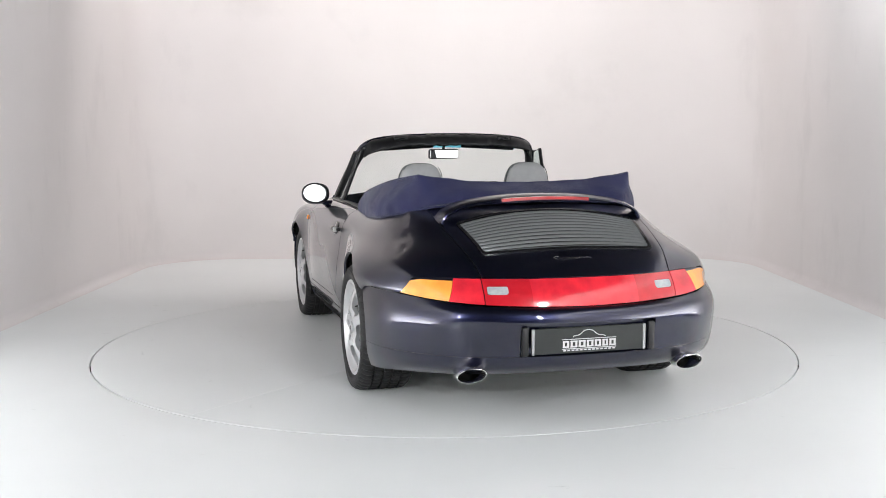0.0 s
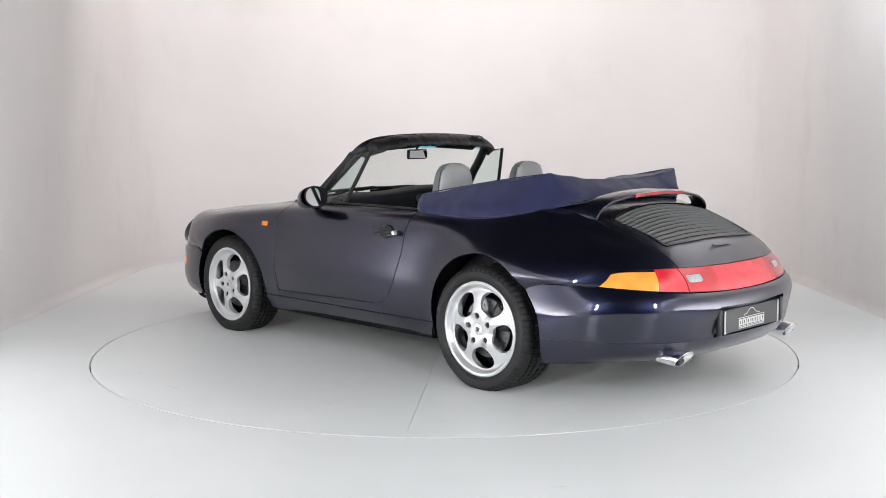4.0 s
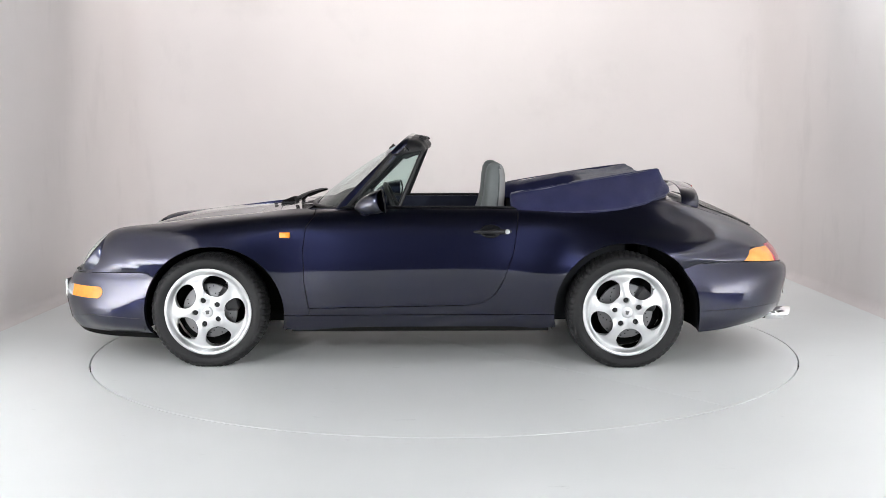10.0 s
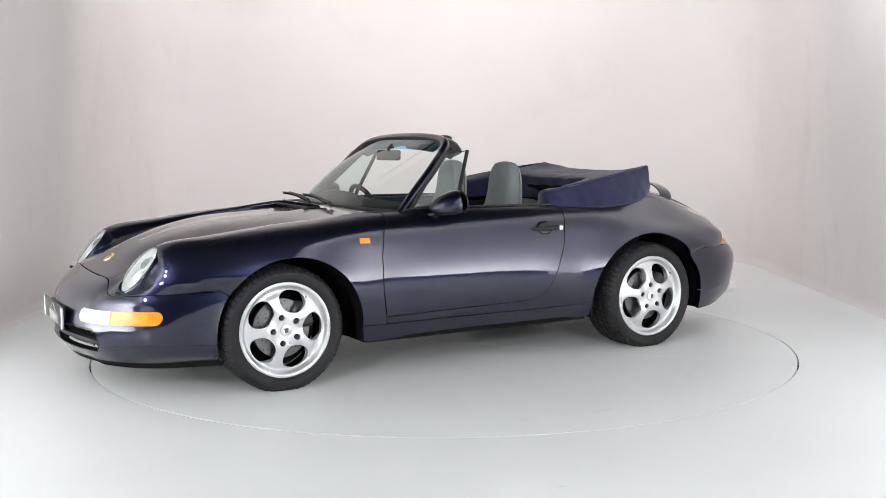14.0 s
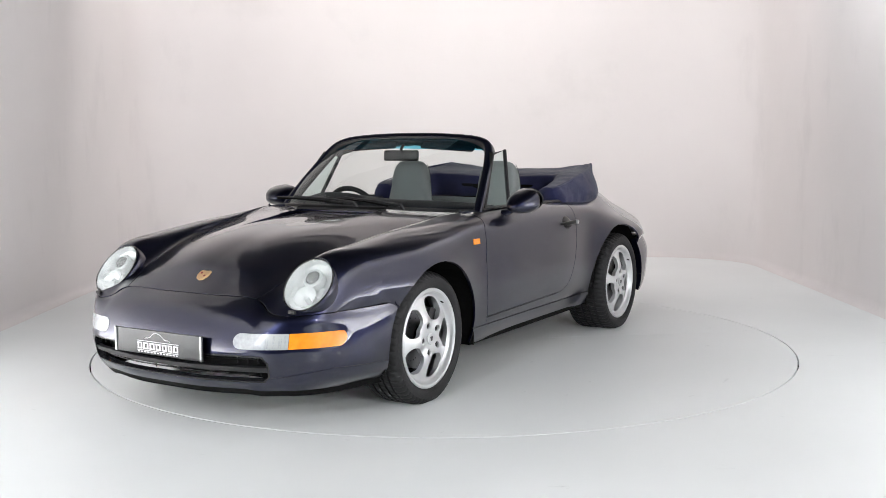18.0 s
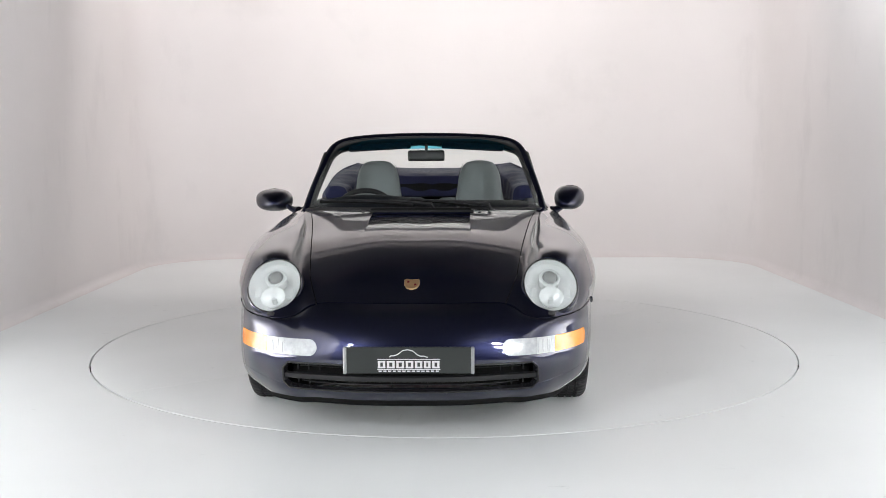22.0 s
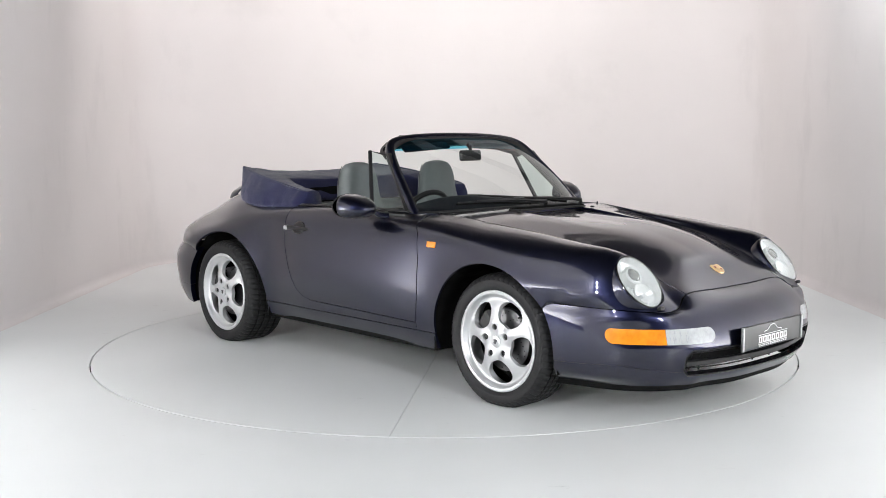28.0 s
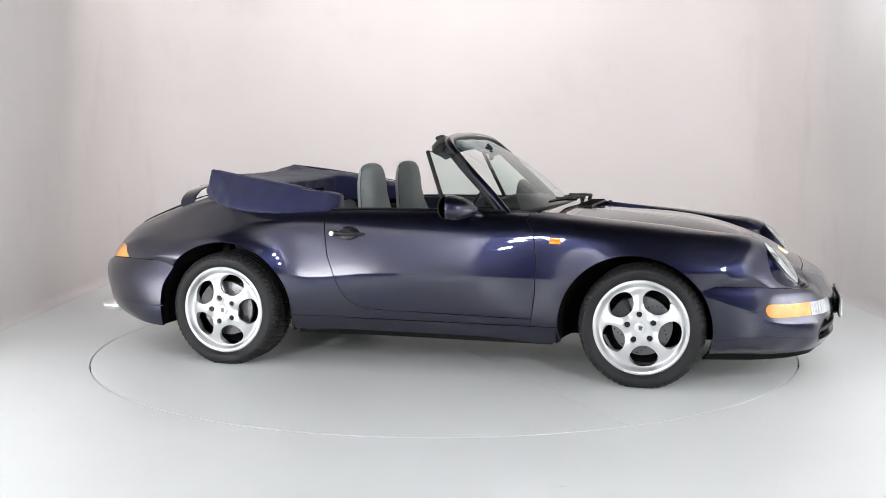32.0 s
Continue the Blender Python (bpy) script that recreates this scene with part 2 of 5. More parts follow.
class Skin:
    """A sheet of faces with its own smooth normals, to be cut into panels."""

    def __init__(self, verts, normals, faces):
        self.v, self.n, self.f = np.asarray(verts, float), np.asarray(normals, float), faces

    @staticmethod
    def net(rails, nu, nv, middle=""):
        """Through the rails; middle names the edge that lies on the mirror plane."""
        r, flip = np.asarray(rails, float), np.array([1, -1, 1])
        if middle == "last_rail":
            g = cubic(np.concatenate([r, r[-2:-1] * flip, r[-3:-2] * flip]), nv)[:(len(r) - 1) * nv + 1]
            g[-1, :, 1] = 0
        else:
            g = cubic(r, nv)
        g = g.transpose(1, 0, 2)
        if middle == "first_column":
            g = cubic(np.concatenate([g[2:3] * flip, g[1:2] * flip, g]), nu)[2 * nu:]
            g[0, :, 1] = 0
        else:
            g = cubic(g, nu)
        return Skin.grid(g)

    @staticmethod
    def grid(g):
        du, dv = np.gradient(g, axis=0), np.gradient(g, axis=1)
        n = np.cross(du, dv)
        n /= np.linalg.norm(n, axis=2, keepdims=True) + 1e-12
        a, b = g.shape[:2]
        faces = [(i * b + j, (i + 1) * b + j, (i + 1) * b + j + 1, i * b + j + 1) for i in range(a - 1) for j in range(b - 1)]
        return Skin(g.reshape(-1, 3), n.reshape(-1, 3), faces)

    def split(self, fun, gap=0.0):
        """The parts where fun is above gap and below minus gap."""
        return self.keep(lambda p: fun(p) - gap), self.keep(lambda p: -fun(p) - gap)

    def keep(self, fun):
        val = fun(self.v)
        v, n, made, faces = list(self.v), list(self.n), {}, []
        for f in self.f:
            s = [val[i] > 0 for i in f]
            if all(s):
                faces.append(f)
                continue
            if not any(s):
                continue
            out = []
            for k, i in enumerate(f):
                j = f[(k + 1) % len(f)]
                if val[i] > 0:
                    out.append(i)
                if (val[i] > 0) != (val[j] > 0):
                    key = (min(i, j), max(i, j))
                    if key not in made:
                        t = val[i] / (val[i] - val[j])
                        p = self.v[i] + t * (self.v[j] - self.v[i])
                        q = self.n[i] + t * (self.n[j] - self.n[i])
                        made[key] = len(v)
                        v.append(p)
                        n.append(q / (np.linalg.norm(q) + 1e-12))
                    out.append(made[key])
            if len(out) > 2:
                faces.append(tuple(out))
        return Skin(v, n, faces).tidy()

    def tidy(self):
        used = sorted({i for f in self.f for i in f})
        new_i = {o: k for k, o in enumerate(used)}
        return Skin(self.v[used], self.n[used], [tuple(new_i[i] for i in f) for f in self.f])

    def mirror(self):
        flip = np.array([1, -1, 1])
        return Skin(self.v * flip, self.n * flip, [tuple(reversed(f)) for f in self.f])

    def both(self):
        """With its mirrored half, welded along the middle."""
        o = self.mirror()
        k = len(self.v)
        v, n = np.vstack([self.v, o.v]), np.vstack([self.n, o.n])
        mid = {i: i for i in range(k)}
        back = {i + k: (i if abs(self.v[i][1]) < 1e-6 else i + k) for i in range(k)}
        n[:k][np.abs(self.v[:, 1]) < 1e-6, 1] = 0
        mid.update(back)
        return Skin(v, n, self.f + [tuple(mid[i + k] for i in f) for f in o.f]).tidy()

    def turned(self):
        """Its other side out."""
        return Skin(self.v, -self.n, [tuple(reversed(f)) for f in self.f])

    def moved(self, d):
        return Skin(self.v + self.n * d, self.n, self.f)

    def part(self, name, mat, parent=None, label="", lip=0.012, skip=None):
        """As a mesh with a turned-in lip along its edges."""
        v, n, f = list(self.v), list(self.n), list(self.f)
        if lip:
            count = {}
            for p in self.f:
                for k, i in enumerate(p):
                    j = p[(k + 1) % len(p)]
                    count[(i, j)] = count.get((i, j), 0) + 1
            for (i, j) in [e for e in count if (e[1], e[0]) not in count]:
                if skip is not None and skip(self.v[i]) and skip(self.v[j]):
                    continue
                e = self.v[j] - self.v[i]
                o = np.cross(e, self.n[i])
                o /= np.linalg.norm(o) + 1e-12
                b = len(v)
                ni, nj = self.n[i], self.n[j]
                v += [self.v[i], self.v[j], self.v[j] + (o - nj) * ROUND, self.v[i] + (o - ni) * ROUND, self.v[j] + o * ROUND - nj * lip, self.v[i] + o * ROUND - ni * lip]
                n += [ni, nj, o, o, o, o]
                f += [(b + 1, b, b + 3, b + 2), (b + 2, b + 3, b + 5, b + 4)]
        return mesh_part(name, v, f, mat, parent, label, True, n)
# ---------------------------------------------------------------- the studio
WX0, WX1, WY1, WY0, CORNER, ROOM_H = -2.98, 3.10, 4.55, -11.0, 0.9, 3.8
WHITE_FLOOR_END = -6.0
WHITE_END = -8.2  # the pale walls end here; the room behind is dark


def wall_line():
    pts = [(WX1, WHITE_END)]
    for k in range(0, 13):
        a = math.pi / 2 * k / 12
        pts.append((WX1 - CORNER + CORNER * math.cos(a), WY1 - CORNER + CORNER * math.sin(a)))
    for k in range(0, 13):
        a = math.pi / 2 + math.pi / 2 * k / 12
        pts.append((WX0 + CORNER + CORNER * math.cos(a), WY1 - CORNER + CORNER * math.sin(a)))
    pts.append((WX0, WHITE_END))
    return pts


def sweep_wall(name, profile, line, mat, label, category):
    """A wall that follows line in plan; profile rows are (outward, height)."""
    verts, faces = [], []
    k = len(profile)
    for i, (x, y) in enumerate(line):
        a, b = line[max(i - 1, 0)], line[min(i + 1, len(line) - 1)]
        d = Vector((b[0] - a[0], b[1] - a[1])).normalized()
        o = Vector((d.y, -d.x))
        for out, z in profile:
            verts.append((x + o.x * out, y + o.y * out, z))
    for i in range(len(line) - 1):
        for j in range(k):
            a, b = i * k + j, i * k + (j + 1) % k
            faces.append((a, b, b + k, a + k))
    faces += [tuple(range(k)), tuple(range(len(verts) - 1, len(verts) - 1 - k, -1))]
    ob = mesh_part(name, verts, faces, mat, smooth=False)
    me = ob.data
    me.polygons.foreach_set("use_smooth", [True] * len(me.polygons))
    me.set_sharp_from_angle(angle=radians(35))
    return tagged(ob, label, category, kind="structure")


sweep_wall("wall_backdrop", [(-0.07, 0.0), (-0.038, 0.008), (-0.012, 0.030), (0.0, 0.07), (0.0, ROOM_H), (0.15, ROOM_H), (0.15, 0.0)], wall_line(), WALL,
           "pale pinkish white studio wall with rounded corners", "wall")
bm = bmesh.new()
box(bm, WX1 - WX0 + 0.9, 0.15, ROOM_H, pose((WX0 + WX1) / 2, WY0 - 0.075, ROOM_H / 2))
tagged(part("wall_south", bm, DARK_WALL, smooth=0), "dark painted wall behind the camera", "wall", kind="structure")
BRIGHT_Y = -0.2  # the ceiling is pale behind this line and dark before it
bm = bmesh.new()
box(bm, WX1 - WX0 + 0.9, BRIGHT_Y - WY0 + 0.3, 0.12, pose((WX0 + WX1) / 2, (WY0 - 0.3 + BRIGHT_Y) / 2, ROOM_H + 0.062))
tagged(part("ceiling", bm, CEILING, smooth=0), "dark painted studio ceiling", "ceiling", kind="structure")
bm = bmesh.new()
box(bm, WX1 - WX0 + 0.9, WY1 - BRIGHT_Y + 0.3, 0.12, pose((WX0 + WX1) / 2, (WY1 + 0.3 + BRIGHT_Y) / 2, ROOM_H + 0.062))
tagged(part("ceiling_over_backdrop", bm, PALE_CEILING, smooth=0), "pale ceiling over the studio backdrop", "ceiling", kind="structure")

# Floor with a round turntable set flush into it
TABLE_R, SEAM = 2.069, 0.009


def ring_floor():
    n = 128
    bm = bmesh.new()
    inner = [bm.verts.new(((TABLE_R + SEAM) * math.cos(2 * math.pi * k / n), (TABLE_R + SEAM) * math.sin(2 * math.pi * k / n), 0)) for k in range(n)]
    low = [bm.verts.new((v.co.x, v.co.y, -0.03)) for v in inner]
    outer = []
    for k in range(n):
        c, s = math.cos(2 * math.pi * k / n), math.sin(2 * math.pi * k / n)
        x0, x1, y0, y1 = WX0 - 0.4, WX1 + 0.4, WY0 - 0.1, WY1 + 0.1
        f = min(((x1 if c > 0 else x0) / c) if abs(c) > 1e-9 else 1e9, ((y1 if s > 0 else y0) / s) if abs(s) > 1e-9 else 1e9)
        outer.append(bm.verts.new((c * f, s * f, 0)))
    for x, y in ((WX0 - 0.4, WY0 - 0.1), (WX1 + 0.4, WY0 - 0.1), (WX0 - 0.4, WY1 + 0.1), (WX1 + 0.4, WY1 + 0.1)):
        min(outer, key=lambda v: (v.co.x - x) ** 2 + (v.co.y - y) ** 2).co = (x, y, 0)
    for k in range(n):
        j = (k + 1) % n
        bm.faces.new((inner[k], outer[k], outer[j], inner[j]))
        bm.faces.new((inner[k], inner[j], low[j], low[k]))
    return bm


# Unseen dark sheet from the camera back, added to darken the car's reflections
bm = bmesh.new()
box(bm, WX1 - WX0 + 0.7, WHITE_FLOOR_END - WY0, 0.012, pose((WX0 + WX1) / 2, (WHITE_FLOOR_END + WY0) / 2, 0.0065), 0.004, 1)
tagged(part("carpet", bm, DARK_FLOOR, smooth=0), "unseen charcoal sheet added behind the white set to darken reflections", "carpet", kind="structure")
tagged(part("floor", ring_floor(), FLOOR, smooth=0), "smooth pale grey painted studio floor", "floor", kind="structure")
bm = bmesh.new()
box(bm, 4.6, 4.6, 0.05, pose(0, 0, -0.075))
tagged(part("ground", bm, MATT, smooth=0), "dark pit under the turntable", "ground", kind="structure")

turntable = tagged(new("turntable"), "round pale grey turntable set flush into the floor", "turntable")
for side in (1, -1):
    n, bm = 96, bmesh.new()
    rim = [(TABLE_R * math.cos(math.pi * k / n), TABLE_R * math.sin(math.pi * k / n)) for k in range(n + 1)]
    turn = pose(0, 0, 0, 0, 0, -49.8 + (0 if side > 0 else 180))
    top = [bm.verts.new(turn @ Vector((x, max(y, 0.0) + 0.0012, 0))) for x, y in rim]
    low = [bm.verts.new(v.co - Vector((0, 0, 0.045))) for v in top]
    bm.faces.new(top)
    bm.faces.new(list(reversed(low)))
    for k in range(n + 1):
        j = (k + 1) % (n + 1)
        bm.faces.new((top[k], low[k], low[j], top[j]))
    part("deck_half", bm, FLOOR, turntable, smooth=0)

# Lights: lamp stands near the camera, troughs that wash the walls
# Unseen dark panel added overhead so the car's top surfaces reflect dark
PANEL_Y, PANEL_Z, PANEL_X = 0.9, 2.78, 2.05
bm = bmesh.new()
box(bm, 2 * PANEL_X, PANEL_Y - WY0, 0.10, pose(0.06, (PANEL_Y + WY0) / 2, PANEL_Z + 0.052), 0.04, 3)
tagged(part("added_dark_panel", bm, CEILING), "unseen lowered dark panel added to darken the car's reflections", "ceiling", kind="structure")
STAND = 46.0  # watts of one lamp head on the stands by the camera
WASH = 27.0  # watts a metre of the lights that face the walls
WARM, COOL = (1.0, 0.965, 0.95), (0.93, 0.97, 1.0)


def light_stand(x, y, turn, watts):
    """A tripod stand that carries three small lamp heads one above the other."""
    e = new("light_stand")
    e.matrix_basis = pose(x, y, 0.012, 0, 0, turn)
    part("pole", lathe([(.019, .05), (.019, 1.2), (.014, 1.21), (.014, 2.66), (0, 2.66)], 16, "Z"), BLACK, e, "black telescopic pole")
    part("collar", lathe([(.026, 1.14), (.028, 1.15), (.028, 1.21), (.02, 1.22)], 16, "Z"), BLACK, e)
    for k in range(3):
        a = radians(120 * k + 30)
        leg = part("leg", tube([(.02 * math.cos(a), .02 * math.sin(a), .62), (.42 * math.cos(a), .42 * math.sin(a), .012)], .011, 8), BLACK, e)
        part("rubber_foot", lathe([(0, 0), (.018, .002), (.018, .03), (0, .034)], 12, "Z", pose(.42 * math.cos(a), .42 * math.sin(a), 0)), MATT, leg)
    for z, w in ((1.42, 0.8), (2.12, 1.0), (2.62, 1.0)):
        m = pose(0, .06, z, -6, 0, 0)
        bm = bmesh.new()
        box(bm, HEAD_X + .04, .07, HEAD_Z + .04, m, .012, 2)
        head = part("lamp_head", bm, BLACK, e, "black square lamp head")
        part("yoke", tube([(-.13, .06, z), (-.13, .0, z - .12), (.13, .0, z - .12), (.13, .06, z)], .007, 8), BLACK, head)
        area_lamp("head_lamp_light", e.matrix_basis @ m @ pose(0, .042, 0, 90, 0, 0), HEAD_X, HEAD_Z, watts * w, (0.95, 0.98, 1.0))
    tagged(e, "black light stand with three square lamp heads", "light stand", group="studio light stands")


HEAD_X, HEAD_Z = .17, .085
light_stand(-2.62, -6.55, -24, STAND)
light_stand(2.62, -6.75, 23, STAND)


def wall_washer(x, y, z, length, turn, watts, tilt=70, color=WARM):
    """A trough light near the ceiling, out of view, that faces the wall."""
    e = new("wall_washer")
    e.matrix_basis = pose(x, y, z - 0.16, 0, 0, turn)
    bm = bmesh.new()
    box(bm, length + 0.06, 0.03, 0.22, pose(0, -0.05, 0.05), 0.004, 1)
    box(bm, length + 0.06, 0.20, 0.02, pose(0, 0.04, 0.15), 0.004, 1)
    part("trough", bm, BLACK, e)
    tagged(e, "unseen black trough light facing the studio wall", "wall washer", group="studio wall washers")
    area_lamp("wash_lamp", e.matrix_basis @ pose(0, -0.028, 0.02, tilt, 0, 0), length, 0.16, watts, color)


wall_washer(0.05, WY1 - 2.3, ROOM_H - 0.35, 4.2, 0, 3.2 * WASH)
# Side rows are added, unseen, to brighten the walls the car's paint reflects
for x, turn, powers in ((WX0 + 0.75, 90, (0.08, 0.30, 0.5, 0.7)), (WX1 - 0.75, -90, (0.6, 0.6, 0.7, 1.2))):
    for y, w in zip((0.9, -0.9, -2.7, -4.5), powers):
        wall_washer(x, y, PANEL_Z + 0.5, 1.7, turn, 1.7 * WASH * w, 62, COOL)

# Added, unseen floor troughs throw light up the pale walls beside the car
def fill_uplight(x, y, turn, watts):
    e = tagged(new("fill_uplight"), "long black floor trough, unseen, added to brighten the studio wall", "floor light", group="studio floor troughs")
    e.matrix_basis = pose(x, y, 0, 0, 0, turn)
    bm = bmesh.new()
    box(bm, 2.66, .03, .13, pose(0, -.06, .066), .006, 1)
    box(bm, 2.66, .14, .02, pose(0, .0, .012), .004, 1)
    part("trough", bm, BLACK, e)
    for sx in (-1, 1):
        bm = bmesh.new()
        box(bm, .02, .14, .11, pose(sx * 1.34, 0, .057), .004, 1)
        part("end_cap", bm, BLACK, e)
    area_lamp("fill_lamp", e.matrix_basis @ pose(0, -.02, .07, 122, 0, 0), 2.6, .09, watts, COOL)


fill_uplight(WX0 + 0.46, -2.62, 90, 150.0)
fill_uplight(WX1 - 0.46, -2.62, -90, 95.0)

# The dark end of the room behind the pale set
for name, sx, sy, x, y in (("wall_west", 0.15, WHITE_END - WY0, WX0 - 0.28, (WHITE_END + WY0) / 2), ("wall_east", 0.15, WHITE_END - WY0, WX1 + 0.28, (WHITE_END + WY0) / 2)):
    bm = bmesh.new()
    box(bm, sx, sy + 0.3, ROOM_H, pose(x, y - 0.15, ROOM_H / 2))
    tagged(part(name, bm, DARK_WALL, smooth=0), "dark painted wall behind the set", "wall", kind="structure")
# ---------------------------------------------------------------- the car
# Car space: x forward, y to its left, z up; the middle of the wheelbase is the origin
car = tagged(new("car"), "dark blue metallic open sports car with its roof folded", "car")
TABLE_SHIFT = (0.1496, -0.0940)
HEADING, RATE = -254.544, 7.4247
WHEEL_F, WHEEL_R, HUB_Z = 1.143, -1.146, 0.306


def rail(xs, ys, zs):
    return [list(p) for p in zip(xs, ys, zs)]


# Long lines of the shell, from the front shut line to the tail lamps
SHELL = [
    rail([1.46, 1.45, 1.43, 1.40, 1.27, 1.1, .9, .7, .4, 0, -.4, -.72, -.95, -1.2, -1.34, -1.38, -1.41, -1.43],
         [.795, .798, .802, .808, .828, .838, .820, .762, .744, .741, .741, .760, .838, .858, .854, .851, .850, .850],
         [.527, .51, .49, .46, .40, .33, .27, .205, .205, .205, .205, .21, .26, .34, .45, .505, .545, .571]),
    rail([1.58, 1.555, 1.51, 1.44, 1.29, 1.1, .9, .69, .4, 0, -.4, -.72, -.95, -1.2, -1.42, -1.52, -1.58, -1.62],
         [.772, .785, .796, .812, .838, .850, .828, .798, .797, .795, .795, .796, .852, .876, .870, .858, .842, .822],
         [.525, .545, .555, .55, .53, .47, .42, .33, .32, .32, .32, .34, .40, .48, .55, .572, .574, .572]),
    rail([1.72, 1.66, 1.59, 1.48, 1.3, 1.1, .9, .68, .4, 0, -.4, -.72, -.95, -1.2, -1.45, -1.6, -1.715, -1.80],
         [.732, .758, .777, .806, .840, .856, .836, .811, .820, .822, .820, .812, .864, .886, .876, .842, .800, .752],
         [.522, .575, .60, .61, .61, .60, .56, .50, .49, .49, .49, .51, .56, .61, .616, .607, .590, .573]),
    rail([1.825, 1.748, 1.66, 1.50, 1.3, 1.1, .9, .68, .4, 0, -.4, -.72, -.95, -1.2, -1.45, -1.64, -1.755, -1.84],
         [.680, .710, .738, .776, .812, .825, .818, .805, .813, .815, .813, .798, .828, .842, .827, .788, .755, .714],
         [.518, .60, .66, .68, .70, .705, .69, .66, .65, .65, .65, .66, .68, .700, .682, .669, .653, .635]),
    rail([1.895, 1.803, 1.705, 1.51, 1.3, 1.1, .9, .68, .4, 0, -.4, -.72, -.95, -1.2, -1.45, -1.66, -1.80, -1.892],
         [.615, .650, .682, .731, .758, .769, .775, .778, .780, .780, .779, .772, .773, .766, .741, .720, .693, .654],
         [.513, .615, .713, .746, .766, .782, .789, .795, .795, .795, .795, .793, .780, .765, .742, .716, .682, .646]),
    rail([1.932, 1.822, 1.718, 1.51, 1.3, 1.1, .9, .68, .4, 0, -.4, -.72, -.95, -1.2, -1.45, -1.67, -1.84, -1.955],
         [.545, .578, .605, .63, .635, .64, .655, .68, .70, .71, .71, .698, .682, .663, .644, .627, .605, .572],
         [.513, .62, .738, .776, .80, .82, .834, .848, .856, .86, .858, .85, .855, .862, .815, .765, .713, .650]),
    rail([1.928, 1.825, 1.725, 1.51, 1.3, 1.1, .9, .66, .4, 0, -.4, -.72, -.95, -1.2, -1.45, -1.67, -1.88, -2.02],
         [.470, .508, .53, .54, .55, .565, .59, .635, .66, .67, .67, .66, .65, .625, .590, .559, .520, .45],
         [.530, .608, .712, .757, .785, .81, .835, .862, .86, .862, .86, .855, .868, .889, .860, .796, .731, .652]),
    rail([1.907, 1.805, 1.70, 1.5, 1.3, 1.1, .88, .64, .4, 0, -.4, -.72, -.95, -1.2, -1.45, -1.67, -1.90, -2.05],
         [.395, .425, .45, .475, .50, .525, .555, .60, .60, .60, .60, .60, .60, .575, .50, .46, .415, .35],
         [.569, .615, .66, .722, .765, .795, .83, .862, .86, .86, .86, .86, .878, .908, .898, .836, .750, .65]),
    rail([1.915, 1.81, 1.71, 1.51, 1.3, 1.1, .86, .63, .4, 0, -.4, -.72, -.95, -1.2, -1.45, -1.67, -1.91, -2.075],
         [.20, .22, .23, .24, .25, .26, .275, .30, .30, .30, .30, .30, .30, .29, .27, .25, .22, .20],
         [.573, .635, .69, .762, .808, .835, .862, .872, .86, .86, .86, .87, .89, .92, .925, .868, .76, .65]),
    rail([1.92, 1.815, 1.715, 1.515, 1.3, 1.1, .86, .63, .4, 0, -.4, -.72, -.95, -1.2, -1.45, -1.67, -1.915, -2.085],
         [0] * 18,
         [.573, .637, .697, .77, .815, .84, .867, .876, .86, .86, .86, .875, .895, .925, .93, .88, .765, .65]),
]
shell = Skin.net(SHELL, 12, 13, "last_rail")


def along(xs, vs, axis):
    """A value that changes along x or z by smooth keys."""
    o = np.argsort(xs)
    xs, vs = np.array(xs, float)[o], np.array(vs, float)[o]
    return lambda p: np.interp(p[:, axis], xs, vs)


def ring_cut(cx, cz, rx, rz):
    return lambda p: np.sqrt(((p[:, 0] - cx) / rx) ** 2 + ((p[:, 2] - cz) / rz) ** 2) * rz - rz


ARCH_F = ring_cut(1.108, 0.30, 0.385, 0.372)
ARCH_R = ring_cut(-1.146, 0.30, 0.390, 0.386)
shell = shell.keep(lambda p: np.where(p[:, 1] > 0.6, ARCH_F(p), 1)).keep(lambda p: np.where(p[:, 1] > 0.6, ARCH_R(p), 1))
OPEN_Y = lambda p: np.interp(p[:, 0], [-1.36, -1.33, -1.27, -1.18, -1.0, -.8], [.38, .45, .53, .585, .64, .660])
shell = shell.keep(lambda p: np.maximum(np.maximum(p[:, 0] - 0.60, -1.36 - p[:, 0]), p[:, 1] - OPEN_Y(p)))

# Head lamps: an oval on a plane that leans back
LAMP_C = Vector((1.800, 0.587, 0.630))
LAMP_N = Vector((0.765, 0.06, 0.640)).normalized()
LAMP_U = Vector((0, 0, 1)).cross(LAMP_N).normalized()
LAMP_V = LAMP_N.cross(LAMP_U).normalized()
LAMP_A, LAMP_B = 0.114, 0.132


def lamp_oval(p, grow=0.0):
    d = p - np.array(LAMP_C)
    u, v, w = d @ np.array(LAMP_U), d @ np.array(LAMP_V), d @ np.array(LAMP_N)
    return np.where(np.abs(w) < 0.12, (np.sqrt((u / (LAMP_A + grow)) ** 2 + (v / (LAMP_B + grow)) ** 2) - 1) * LAMP_A, 1)


shell = shell.keep(lambda p: lamp_oval(p, 0.003))

DOOR_F = along([.827, .774, .651, .466, .338, .20], [.556, .597, .613, .609, .590, .582], 2)
DOOR_R = along([.335, .346, .365, .397, .45, .506, .63, .783, .859], [-.25, -.345, -.385, -.43, -.465, -.49, -.535, -.557, -.563], 2)
DOOR_B = along([-.56, .6], [.345, .325], 0)
door, rest = shell.split(lambda p: np.where(p[:, 1] > 0.5, np.minimum(np.minimum(DOOR_F(p) - p[:, 0], p[:, 0] - DOOR_R(p)), p[:, 2] - DOOR_B(p)), -1), 0.003)
sill, rest = rest.split(lambda p: 0.286 - p[:, 2], 0.002)
